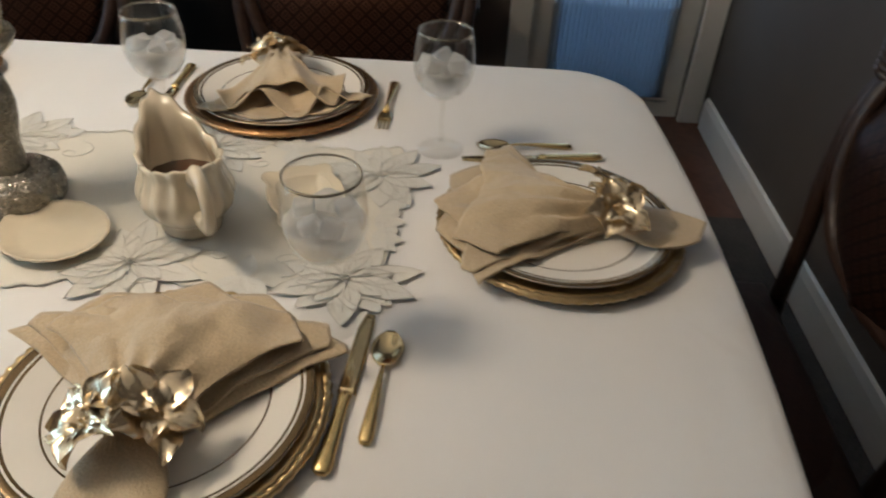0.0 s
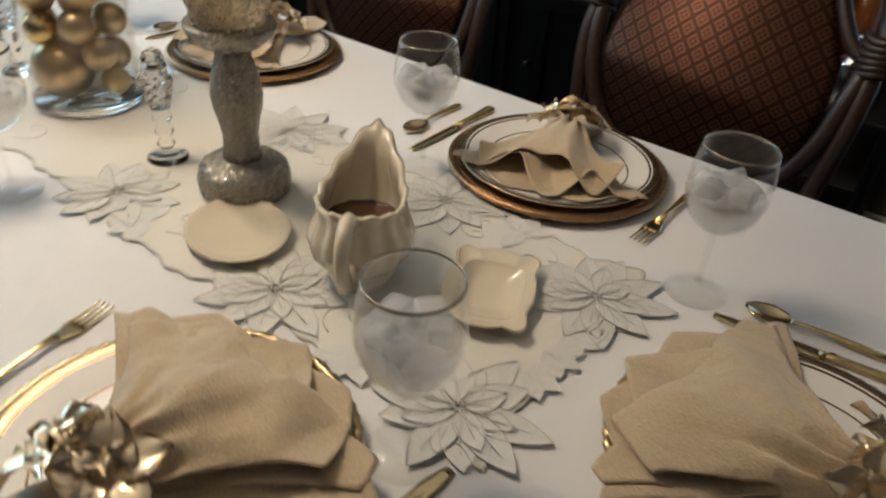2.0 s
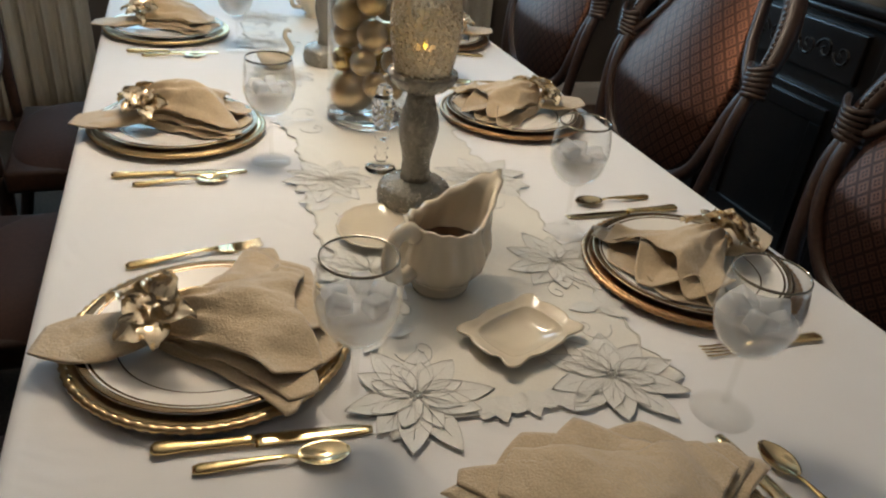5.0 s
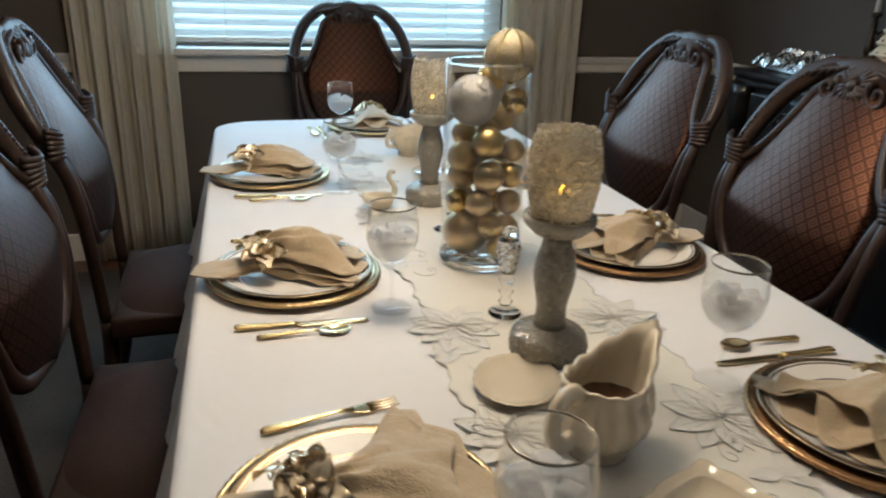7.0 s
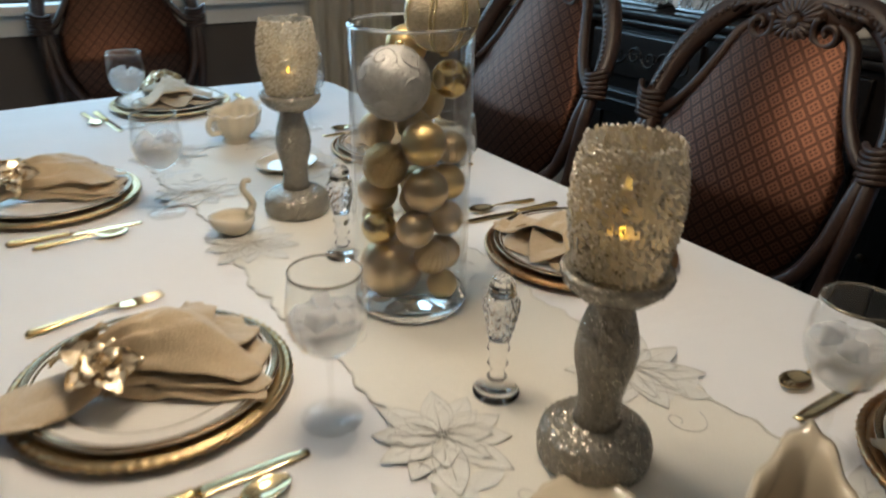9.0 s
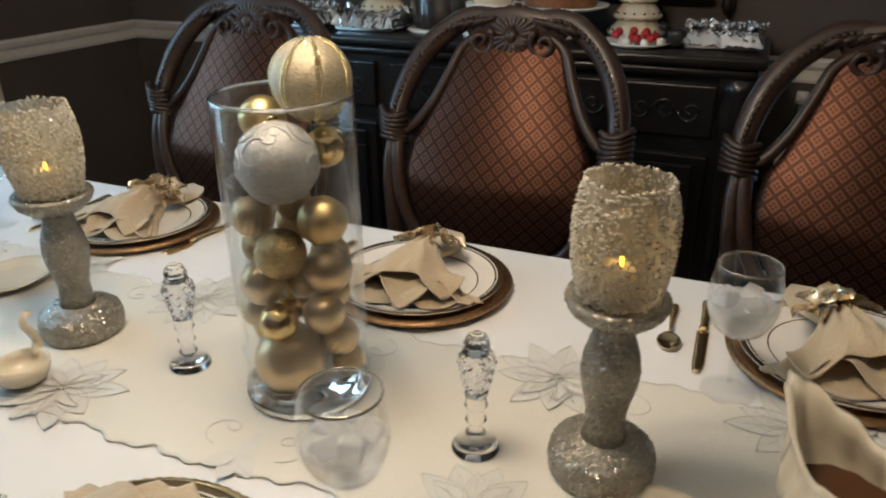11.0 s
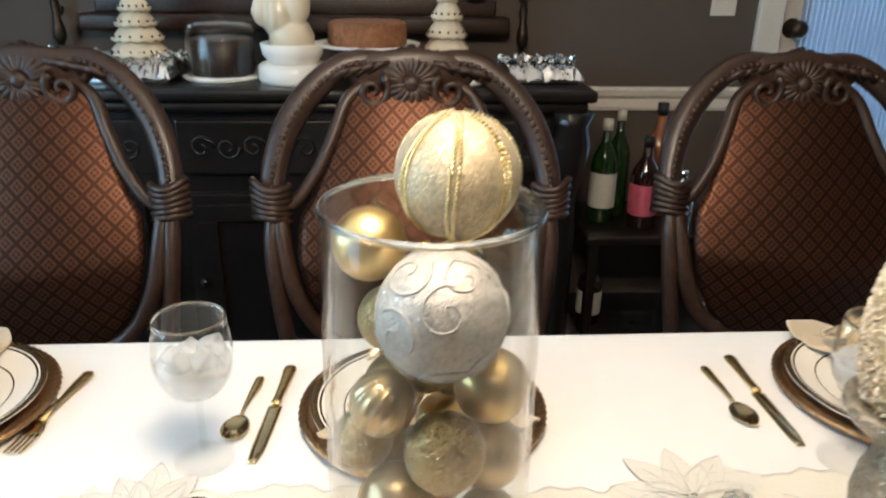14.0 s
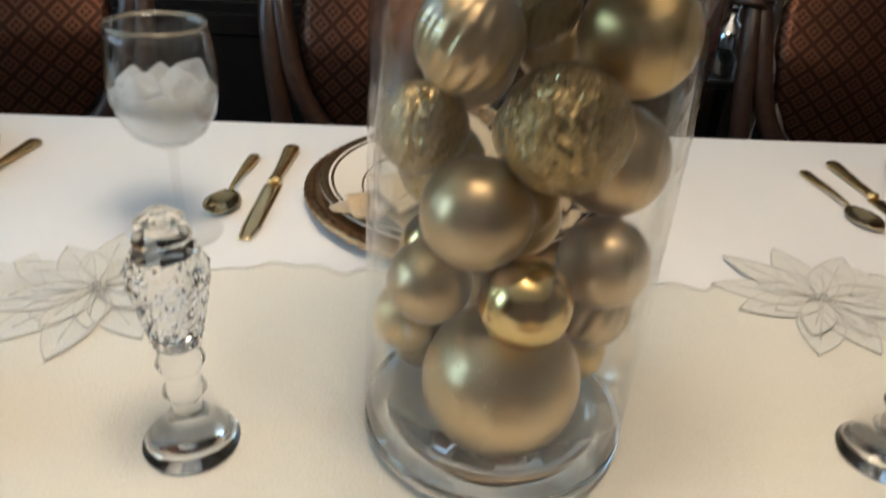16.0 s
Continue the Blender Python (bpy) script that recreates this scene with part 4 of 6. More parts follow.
# centre of each plate, the way its napkin's fan points, and whether its charger takes the darker gold
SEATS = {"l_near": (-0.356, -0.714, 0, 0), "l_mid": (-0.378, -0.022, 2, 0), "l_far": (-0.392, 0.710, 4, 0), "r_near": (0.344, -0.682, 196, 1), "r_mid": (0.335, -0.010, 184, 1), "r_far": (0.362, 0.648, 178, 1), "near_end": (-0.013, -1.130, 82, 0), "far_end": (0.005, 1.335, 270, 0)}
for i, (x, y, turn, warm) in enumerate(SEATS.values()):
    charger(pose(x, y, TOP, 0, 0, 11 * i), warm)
    dinner_plate(pose(x, y, TOP + 0.0055, 0, 0, 23 * i))
    m = pose(x, y, TOP + 0.033, 0, 0, turn) @ Matrix.Translation((-0.062, 0.0, 0))
    napkin(m, i + 1, *((0.78, 0.205, 0.75, 0.9), (0.60, 0.19, 1.15, 0.8), (0.56, 0.19, 1.0, 0.9), (0.66, 0.185, 0.8, 1.3), (0.64, 0.185, 0.9, 1.3), (0.60, 0.18, 0.8, 1.1), (0.70, 0.215, 0.55, 0.5), (0.62, 0.19, 0.9, 1.0))[i])
    flower_ring(m @ Matrix.Translation((0.0, 0, 0.004)), i)

# cutlery: handle end and the way to the tip


def laid(fn, x, y, tx, ty, z=TOP + 0.0005):
    return fn(pose(x, y, z, 0, 0, math.degrees(math.atan2(ty - y, tx - x))))


laid(knife, -0.424, -0.880, -0.222, -0.898)
laid(spoon, -0.386, -0.915, -0.236, -0.926)
laid(fork, -0.458, -0.526, -0.254, -0.486)
laid(knife, -0.490, -0.228, -0.267, -0.232)
laid(spoon, -0.456, -0.266, -0.300, -0.262)
laid(fork, -0.498, 0.184, -0.281, 0.212)
laid(knife, -0.491, 0.514, -0.262, 0.505)
laid(spoon, -0.455, 0.478, -0.300, 0.474)
laid(knife, 0.456, -0.486, 0.246, -0.486)
laid(spoon, 0.428, -0.436, 0.285, -0.441)
laid(fork, 0.430, -0.868, 0.255, -0.863)
laid(knife, 0.452, 0.180, 0.238, 0.200)
laid(spoon, 0.426, 0.220, 0.285, 0.234)
laid(fork, 0.450, 0.468, 0.276, 0.490)
laid(knife, 0.470, 0.838, 0.255, 0.842)
laid(spoon, 0.445, 0.875, 0.290, 0.882)
laid(knife, 0.190, -1.215, 0.166, -1.000)
laid(spoon, 0.222, -1.170, 0.203, -1.013)
laid(fork, 0.208, 1.380, 0.200, 1.19)
laid(knife, -0.196, 1.350, -0.176, 1.14)
laid(spoon, -0.228, 1.365, -0.214, 1.205)

for i, (x, y) in enumerate(((-0.215, -0.856), (-0.222, -0.190), (-0.220, 0.530), (0.209, -0.530), (0.249, 0.258), (0.255, 0.93), (0.196, -0.962), (-0.135, 1.170))):
    g = wine_glass(pose(x, y, TOP + 0.001, 0, 0, 40 * i))
    ice(pose(x, y, TOP + 0.002, 0, 0, 40 * i), i)

# ---------------------------------------------------------------- glass vase filled with baubles
vase = thing("glass_vase", pose(0, 0, TOP + 0.004), "tall clear cylindrical glass vase filled with baubles", "vase")
RV = 0.0828
part("wall", lathe([(RV - 0.001, 0.0157), (RV, 0.024), (RV, 0.398), (RV - 0.0015, 0.401), (RV - 0.0035, 0.398), (RV - 0.0035, 0.024), (RV - 0.0045, 0.0157)], 72), VASEGLASS, vase)
part("rim", lathe([(RV - 0.0034, 0.3985), (RV - 0.0002, 0.3985), (RV + 0.0004, 0.401), (RV - 0.0018, 0.4035), (RV - 0.0038, 0.401), (RV - 0.0034, 0.3985)], 72), THICKGLASS, vase)
part("base", lathe([(0, 0), (RV - 0.008, 0), (RV - 0.001, 0.005), (RV, 0.010), (RV - 0.001, 0.0155), (0, 0.0150)], 64), THICKGLASS, vase, "thick glass base")

# place, radius and finish of the baubles seen through the glass; the rest fills up behind them
SEEN = [(0.032, -0.021, 1.178, 0.0475, "top"), (-0.030, -0.006, 1.092, 0.0480, "scroll"), (0.020, 0.046, 1.128, 0.0285, "matte"), (0.047, -0.024, 1.094, 0.0260, "shiny"),
        (-0.010, -0.049, 1.020, 0.0300, "matte"), (-0.033, 0.037, 1.021, 0.0255, "ribbed"), (-0.046, -0.009, 0.985, 0.0310, "glitter"), (0.000, 0.054, 0.966, 0.0245, "glitter"),
        (-0.006, -0.048, 0.953, 0.0305, "pearl"), (-0.038, 0.027, 0.936, 0.0290, "pearl"), (-0.028, 0.048, 0.890, 0.0235, "pearl"), (-0.052, 0.000, 0.892, 0.0245, "shiny"),
        (-0.022, -0.049, 0.902, 0.0260, "pearl"), (0.000, -0.053, 0.856, 0.0255, "ribbed"), (-0.029, 0.000, 0.832, 0.0460, "seams")]
MORE = [(0.020, -0.053, 0.808, 0.0220, "matte"), (0.051, -0.022, 0.998, 0.0225, "ribbed"), (0.044, 0.032, 1.050, 0.0280, "glitter"), (0.048, 0.030, 0.990, 0.0270, "pearl"),
        (0.050, -0.016, 0.945, 0.0260, "matte"), (0.036, 0.040, 0.930, 0.0260, "glitter"), (0.050, -0.014, 0.890, 0.0260, "pearl"), (0.040, 0.040, 0.872, 0.0260, "shiny"),
        (0.048, -0.010, 0.834, 0.0270, "pearl"), (0.030, 0.046, 0.815, 0.0250, "glitter"), (0.010, 0.000, 0.925, 0.0240, "matte"), (0.000, 0.056, 0.842, 0.0210, "matte"), (0.008, 0.004, 1.035, 0.0230, "glitter")]
BALLS = [list(b) for b in SEEN + MORE]
for step in range(60):
    for i, a in enumerate(BALLS):
        for b in BALLS[i + 1:]:
            d = Vector(b[:3]) - Vector(a[:3])
            gap = a[3] + b[3] - d.length
            if gap > 0:
                wa = 0.15 if i < len(SEEN) else 0.5
                d.normalize()
                for k in range(3):
                    a[k] -= d[k] * gap * wa
                    b[k] += d[k] * gap * (1 - wa if i < len(SEEN) else 0.5) * 0.6
    for b in BALLS[1:]:
        h = math.hypot(b[0], b[1])
        lim = RV - 0.0042 - b[3]
        if h > lim:
            b[0], b[1] = b[0] * lim / h, b[1] * lim / h
        b[2] = max(b[2], TOP + 0.0195 + b[3])


def bauble(x, y, z, r, kind, seed):
    rnd = random.Random(seed)
    names = {"top": (B_TEXT, "large textured gold bauble with rows of beads"), "scroll": (B_SILV, "large silver glitter bauble with raised scrolls"), "matte": (B_MATTE, "matte gold bauble in the glass vase"), "shiny": (B_SHINY, "shiny gold bauble in the glass vase"), "ribbed": (B_PEARL, "ribbed champagne bauble in the glass vase"), "glitter": (B_GLIT, "gold glitter bauble in the glass vase"), "pearl": (B_PEARL, "pearly champagne bauble in the glass vase"), "seams": (B_PEARL, "large bauble with beaded seams in the vase")}
    material, label = names[kind]
    th = thing("bauble", pose(x, y, z, 0, 0, 0), label, "bauble", "baubles in the vase")
    bm = bmesh.new()
    if kind == "ribbed":
        prof = [(r * math.sin(math.pi * k / 24), -r * math.cos(math.pi * k / 24)) for k in range(25)]
        prof[0], prof[-1] = (0, -r), (0, r)
        bm.free()
        bm = lathe(prof, 72, wave=lambda q, h, a, i: (q * (1 - 0.035 * (1 + math.cos(18 * a)) * (q / r)), h))
    else:
        ball(r, bm=bm, u=40, v=24)
    sh = part("shell", bm, material, th)
    sh.matrix_local = Euler((rnd.uniform(-0.6, 0.6), rnd.uniform(-0.9, 0.9), rnd.uniform(0, 6))).to_matrix().to_4x4() if kind not in ("top", "scroll", "seams") else Matrix()
    if kind in ("top", "scroll", "glitter", "seams"):
        glitter("glitter", ball_spots(r, round(900000 * r * r * (1.0 if kind == "scroll" else 0.8)), seed), SPARK if kind == "scroll" else GOLDSPARK, th, 0.00045, 0.55, seed)
    cap = lathe([(0, r * 0.99), (0.006, r * 0.985), (0.006, r + 0.005), (0.004, r + 0.006), (0, r + 0.006)], 14)
    c = part("cap", cap, B_SHINY, th)
    c.matrix_local = sh.matrix_local if kind not in ("top", "scroll") else pose(0, 0, 0, 170 if kind == "top" else -15, 20 if kind == "scroll" else 0)
    if kind in ("top", "seams"):
        beads = bmesh.new()
        for s in range(7):
            a0 = math.pi * (s + 0.32) / 3.5
            for off in (-0.06, 0.06) if kind == "top" else (-0.075, 0.0, 0.075):
                for k in range(3, 40):
                    e = math.pi * k / 42
                    a = a0 + off * (0.25 + 0.75 * math.sin(e)) + 0.10 * math.cos(e)
                    q = r * 1.008
                    bmesh.ops.create_icosphere(beads, subdivisions=1, radius=0.0021, matrix=Matrix.Translation((q * math.sin(e) * math.cos(a), q * math.sin(e) * math.sin(a), q * math.cos(e))))
        bb = part("beading", beads, DARKGOLD if kind == "seams" else BEAD, th, "rows of tiny gold beads")
        if kind == "seams":
            bb.matrix_local = sh.matrix_local
    if kind == "scroll":
        sc = bmesh.new()
        for j, (la, lo) in enumerate([(0.55 * math.sin(2.1 * n), 0.785 * n) for n in range(8)] + [(0.95, 0.5 + 1.57 * n) for n in range(4)] + [(-0.9, 1.57 * n) for n in range(4)]):
            # a stem that winds up into a curl, laid on the ball
            hand, pts = (1 if j % 2 else -1), []
            for t in range(34):
                w = t / 33
                q = 0.40 * (1 - w) ** 0.8 + 0.03
                a = hand * 7.6 * w + 1.3 * j
                e, b = math.pi / 2 - la + q * math.sin(a), lo + q * math.cos(a) / max(0.45, math.cos(la))
                pts.append((r * 1.006 * math.sin(e) * math.cos(b), r * 1.006 * math.sin(e) * math.sin(b), r * 1.006 * math.cos(e)))
            sweep(pts, lambda t: 0.0013 * (1 - 0.5 * t), 6, sc)
        part("raised_scroll", sc, B_SILV, th)
    return th


for i, b in enumerate(BALLS):
    bauble(*b, i)

# ---------------------------------------------------------------- candle holders


def candle_holder(m):
    th = thing("candle_holder", m, "silver-grey glitter candle holder with a turned stem", "candle holder", "candle holders")
    rough = lambda r, z, a, i: (r * (1 + 0.012 * math.sin(37 * a + 9 * i) + 0.01 * math.sin(61 * a + 5 * i)), z + 0.0006 * math.sin(41 * a + 7 * i))
    part("base", lathe([(0, 0), (0.056, 0), (0.060, 0.006), (0.061, 0.022), (0.058, 0.036), (0.050, 0.043), (0.032, 0.046), (0.026, 0.050), (0, 0.05)], 96, wave=rough), STONECOAT, th)
    part("stem", lathe([(0, 0.046), (0.026, 0.048), (0.0235, 0.062), (0.0225, 0.082), (0.0255, 0.100), (0.0305, 0.120), (0.0325, 0.138), (0.0300, 0.158), (0.0250, 0.175), (0.0215, 0.188), (0.0225, 0.198), (0, 0.199)], 72, wave=rough), STONECOAT, th)
    for nm, prof, cnt in (("base", ((0.060, 0.006), (0.061, 0.022), (0.058, 0.036), (0.050, 0.043), (0.032, 0.046)), 900), ("stem", ((0.0235, 0.062), (0.0225, 0.082), (0.0255, 0.100), (0.0305, 0.120), (0.0325, 0.138), (0.0300, 0.158), (0.0250, 0.175), (0.0215, 0.188)), 650), ("plate", ((0.036, 0.203), (0.050, 0.214), (0.0545, 0.224), (0.0535, 0.230), (0.047, 0.2285)), 520)):
        glitter("glitter", turned_spots([(r * 1.012, z) for r, z in prof], cnt, len(nm)), SPARK, th, 0.00065, 0.7, cnt)
    part("drip_plate", lathe([(0, 0.195), (0.023, 0.196), (0.038, 0.203), (0.050, 0.214), (0.0545, 0.224), (0.0535, 0.230), (0.047, 0.228), (0.034, 0.225), (0, 0.224)], 96, wave=rough), STONECOAT, th)
    return th


def candle_cup(m, seed):
    rnd = random.Random(seed)
    th = thing("votive_cup", m, "frosted votive cup crusted with crushed glass, lit inside", "candle cup", "votive cups")

    def rough(r, z, a, i):
        n = noise.noise(Vector((math.cos(a) * 16, math.sin(a) * 16, z * 300 + seed)))
        n2 = noise.noise(Vector((math.cos(a) * 34, math.sin(a) * 34, z * 620 + seed)))
        return (r + 0.0030 * n + 0.0026 * n2, z + 0.0016 * n2)
    out = [(0.024, 0.0), (0.033, 0.003)] + [(0.0365 + 0.0155 * math.sin(math.pi * (0.10 + 0.68 * k / 26)) - 0.004 * (k / 26) ** 3, 0.006 + 0.124 * k / 26) for k in range(27)]
    bm = lathe(out, 120, wave=rough)
    part("crusted_wall", bm, CRUST, th)
    part("inner_glass", lathe([(0, 0.002)] + [(r - 0.006, z + 0.003) for r, z in out[1:]], 40), GLASS, th)
    # loose grains that stand out of the crust
    gr = bmesh.new()
    for k in range(2300):
        i = rnd.randrange(2, len(out))
        a = rnd.uniform(0, 6.283)
        r, z = out[i]
        own = bmesh.new()
        bmesh.ops.create_icosphere(own, subdivisions=1, radius=rnd.uniform(0.0013, 0.0026))
        join(gr, own, Matrix.Translation(((r + 0.0008) * math.cos(a), (r + 0.0008) * math.sin(a), z + rnd.uniform(-0.002, 0.002))) @ Euler((rnd.random() * 3, rnd.random() * 3, 0)).to_matrix().to_4x4() @ Matrix.Diagonal((1, 0.6, 1.2, 1)))
    part("glass_grain_crust", gr, GRAIN, th, smooth=False)
    dk = bmesh.new()
    for k in range(300):
        i = rnd.randrange(2, len(out))
        a = rnd.uniform(0, 6.283)
        r, z = out[i]
        own = bmesh.new()
        bmesh.ops.create_icosphere(own, subdivisions=1, radius=rnd.uniform(0.0009, 0.0017))
        join(dk, own, Matrix.Translation(((r + 0.0016) * math.cos(a), (r + 0.0016) * math.sin(a), z + rnd.uniform(-0.002, 0.002))) @ Euler((rnd.random() * 3, rnd.random() * 3, 0)).to_matrix().to_4x4() @ Matrix.Diagonal((1, 0.6, 1.5, 1)))
    part("dark_grain_crust", dk, DARKGRAIN, th, smooth=False)
    return th


def led_candle(m):
    th = thing("flameless_candle", m, "small ivory flameless candle glowing inside a votive cup", "candle", "flameless candles")
    part("body", lathe([(0, 0), (0.018, 0), (0.019, 0.002), (0.019, 0.032), (0.017, 0.034), (0.010, 0.031), (0, 0.031)], 28), WAX, th)
    part("flame", lathe([(0, 0.031), (0.0022, 0.033), (0.0027, 0.036), (0.0020, 0.040), (0, 0.044)], 14), FLAME, th, "glowing yellow flame tip")
    return th


for i, y in enumerate((-0.402, 0.408)):
    x = (-0.014, -0.006)[i]
    candle_holder(pose(x, y, TOP + 0.0036, 0, 0, 30 * i))
    candle_cup(pose(x, y, TOP + 0.0036 + 0.2255, 0, 0, 0), i + 3)
    led_candle(pose(x, y, TOP + 0.0036 + 0.2315, 0, 0, 0))
    lamp("flame_light", "POINT", 0.022, (1.0, 0.62, 0.16), pose(x, y, TOP + 0.0036 + 0.2315 + 0.052), 0.004)


def shaker(m):
    th = thing("crystal_shaker", m, "slim cut-crystal shaker with a pointed stopper", "shaker", "crystal shakers")
    cut = lambda r, z, a, i: (r * (1 + (0.06 * math.cos(8 * a + (i % 2) * math.pi) if 0.078 < z < 0.148 else 0)), z)
    prof = [(0, 0), (0.028, 0), (0.029, 0.003), (0.022, 0.008), (0.011, 0.013), (0.009, 0.018), (0.013, 0.024), (0.009, 0.030), (0.008, 0.036), (0.013, 0.043), (0.010, 0.050), (0.0095, 0.056), (0.014, 0.064), (0.012, 0.070), (0.0135, 0.078)]
    prof += [(0.0135 + 0.0085 * (k / 7) ** 0.85, 0.080 + 0.042 * k / 7) for k in range(8)]
    prof += [(0.0215, 0.128), (0.0175, 0.136), (0, 0.136)]
    part("body", lathe([(0, 0.0785)] + prof[14:], 32, wave=cut), CRYSTAL, th, smooth=False)
    part("foot", lathe(prof[:14] + [(0.0120, 0.078), (0, 0.078)], 32), CRYSTAL, th)
    part("stopper", lathe([(0, 0.1365), (0.0165, 0.1365), (0.0150, 0.144), (0.0158, 0.147), (0.0125, 0.156), (0.006, 0.161), (0, 0.162)], 10), CRYSTAL, th, smooth=False)
    return th


shaker(pose(-0.033, -0.255, TOP + 0.0036))
shaker(pose(-0.020, 0.188, TOP + 0.0036, 0, 0, 20))

# ---------------------------------------------------------------- cream ware


def gravy_boat(m, label):
    th = thing("gravy_boat", m, label, "gravy boat")
    WIDE = 1.12
    LV = [(0.0, 0.037, 0.034), (0.06, 0.039, 0.035), (0.12, 0.035, 0.032), (0.22, 0.046, 0.041), (0.36, 0.058, 0.050), (0.50, 0.063, 0.053), (0.64, 0.061, 0.050), (0.78, 0.056, 0.044), (0.90, 0.056, 0.042), (1.0, 0.061, 0.045)]

    def surf(a, k, inset=0.0):
        f, la, lb = LV[k][0], LV[k][1] * WIDE, LV[k][2] * WIDE
        c, s = math.cos(a), math.sin(a)
        lip = max(0, c) ** 3 * max(0, f - 0.35) ** 1.2 * 0.082
        flute = 1 + (0.028 * math.cos(14 * a) if 0.2 < f else 0)
        r = 1.0 - inset / 0.05
        top = 0.102 + 0.038 * max(0, c) ** 2 + 0.012 * max(0, -c) ** 2 + 0.0022 * math.cos(14 * a)
        pinch = 1 - 0.35 * max(0, c) ** 4 * max(0, f - 0.4)
        return Vector(((la * c * flute + lip) * r, lb * s * flute * r * pinch, f * top))
    bm = bmesh.new()
    N = 84
    rings = [[bm.verts.new(surf(2 * math.pi * i / N, k)) for i in range(N)] for k in range(len(LV))]
    inner = [[bm.verts.new(surf(2 * math.pi * i / N, k, 0.005) + Vector((0, 0, 0.0 if k == len(LV) - 1 else 0.003))) for i in range(N)] for k in range(len(LV) - 1, 1, -1)]
    rings += inner
    for a, b in zip(rings, rings[1:]):
        for i in range(N):
            j = (i + 1) % N
            bm.faces.new((a[i], a[j], b[j], b[i]))
    bm.faces.new(rings[0][::-1])
    bm.faces.new(rings[-1])
    bmesh.ops.recalc_face_normals(bm, faces=bm.faces)
    part("body", bm, CREAMWARE, th)
    hp = smooth_path([(-0.062, 0, 0.100), (-0.082, 0, 0.116), (-0.104, 0, 0.110), (-0.114, 0, 0.086), (-0.104, 0, 0.060), (-0.084, 0, 0.048), (-0.062, 0, 0.050)], 5)
    part("handle", sweep(hp, lambda t: 0.0130 - 0.002 * math.sin(t * math.pi), 12, flat=0.75, up=(0, 1, 0)), CREAMWARE, th)
    gv = bmesh.new()
    ring = [gv.verts.new(surf(2 * math.pi * i / N, 5, 0.0065).xy.to_3d() + Vector((0, 0, 0.060))) for i in range(N)]
    gv.faces.new(ring)
    part("gravy", gv, GRAVY, th, "dark brown gravy")
    return th


gravy_boat(pose(-0.046, -0.646, TOP + 0.0036, 0, 0, 33), "cream fluted ceramic gravy boat with brown gravy")

sb = thing("sauce_bowl", pose(0.048, 0.905, TOP + 0.0036, 0, 0, 30), "small fluted cream ceramic bowl with a raised lip", "bowl")
part("body", lathe([(0, 0), (0.032, 0), (0.034, 0.004), (0.029, 0.012), (0.045, 0.026), (0.058, 0.044), (0.060, 0.056), (0.062, 0.068), (0.065, 0.076), (0.062, 0.077), (0.056, 0.060), (0.053, 0.044), (0.040, 0.028), (0, 0.020)], 84, wave=lambda r, z, a, i: (r * (1 + (0.035 * math.cos(12 * a) if z > 0.02 else 0)), z * (1 + 0.22 * max(0, math.cos(a)) ** 2) + (0.003 * math.cos(12 * a) if z > 0.07 else 0))), CREAMWARE, sb)
part("handle", sweep(smooth_path([(-0.060, 0, 0.066), (-0.078, 0, 0.074), (-0.092, 0, 0.060), (-0.084, 0, 0.040), (-0.056, 0, 0.034)], 5), 0.0065, 10, up=(0, 1, 0)), CREAMWARE, sb)


def saucer(m, la=0.074, lb=0.060):
    prof = [(0, 0.004), (0.6, 0.004), (0.64, 0.0), (0.72, 0.001), (0.95, 0.010), (1.0, 0.0125), (0.985, 0.0145), (0.93, 0.0125), (0.70, 0.0065), (0.6, 0.006), (0, 0.006)]
    bm = lathe(prof, 72, wave=lambda r, z, a, i: (r * (1 + (0.012 * math.cos(20 * a) if r > 0.9 else 0)), z))
    for v in bm.verts:
        v.co.x *= la
        v.co.y *= lb
    th = thing("saucer", m, "small oval cream ceramic saucer on the runner", "saucer", "saucers")
    part("dish", bm, CREAMWARE, th)
    edge = [(la * (1.0 + 0.012 * math.cos(k * math.pi * 20 / 90)) * math.cos(k * math.pi / 90), lb * (1.0 + 0.012 * math.cos(k * math.pi * 20 / 90)) * math.sin(k * math.pi / 90), 0.0136) for k in range(181)]
    part("rim", sweep(edge, 0.0012, 6), CREAMWARE, th, "thin waved rim")
    return th


saucer(pose(-0.097, -0.488, TOP + 0.0036, 0, 0, 60), 0.072, 0.062)
saucer(pose(0.078, 0.662, TOP + 0.0036, 0, 0, 20), 0.072, 0.062)


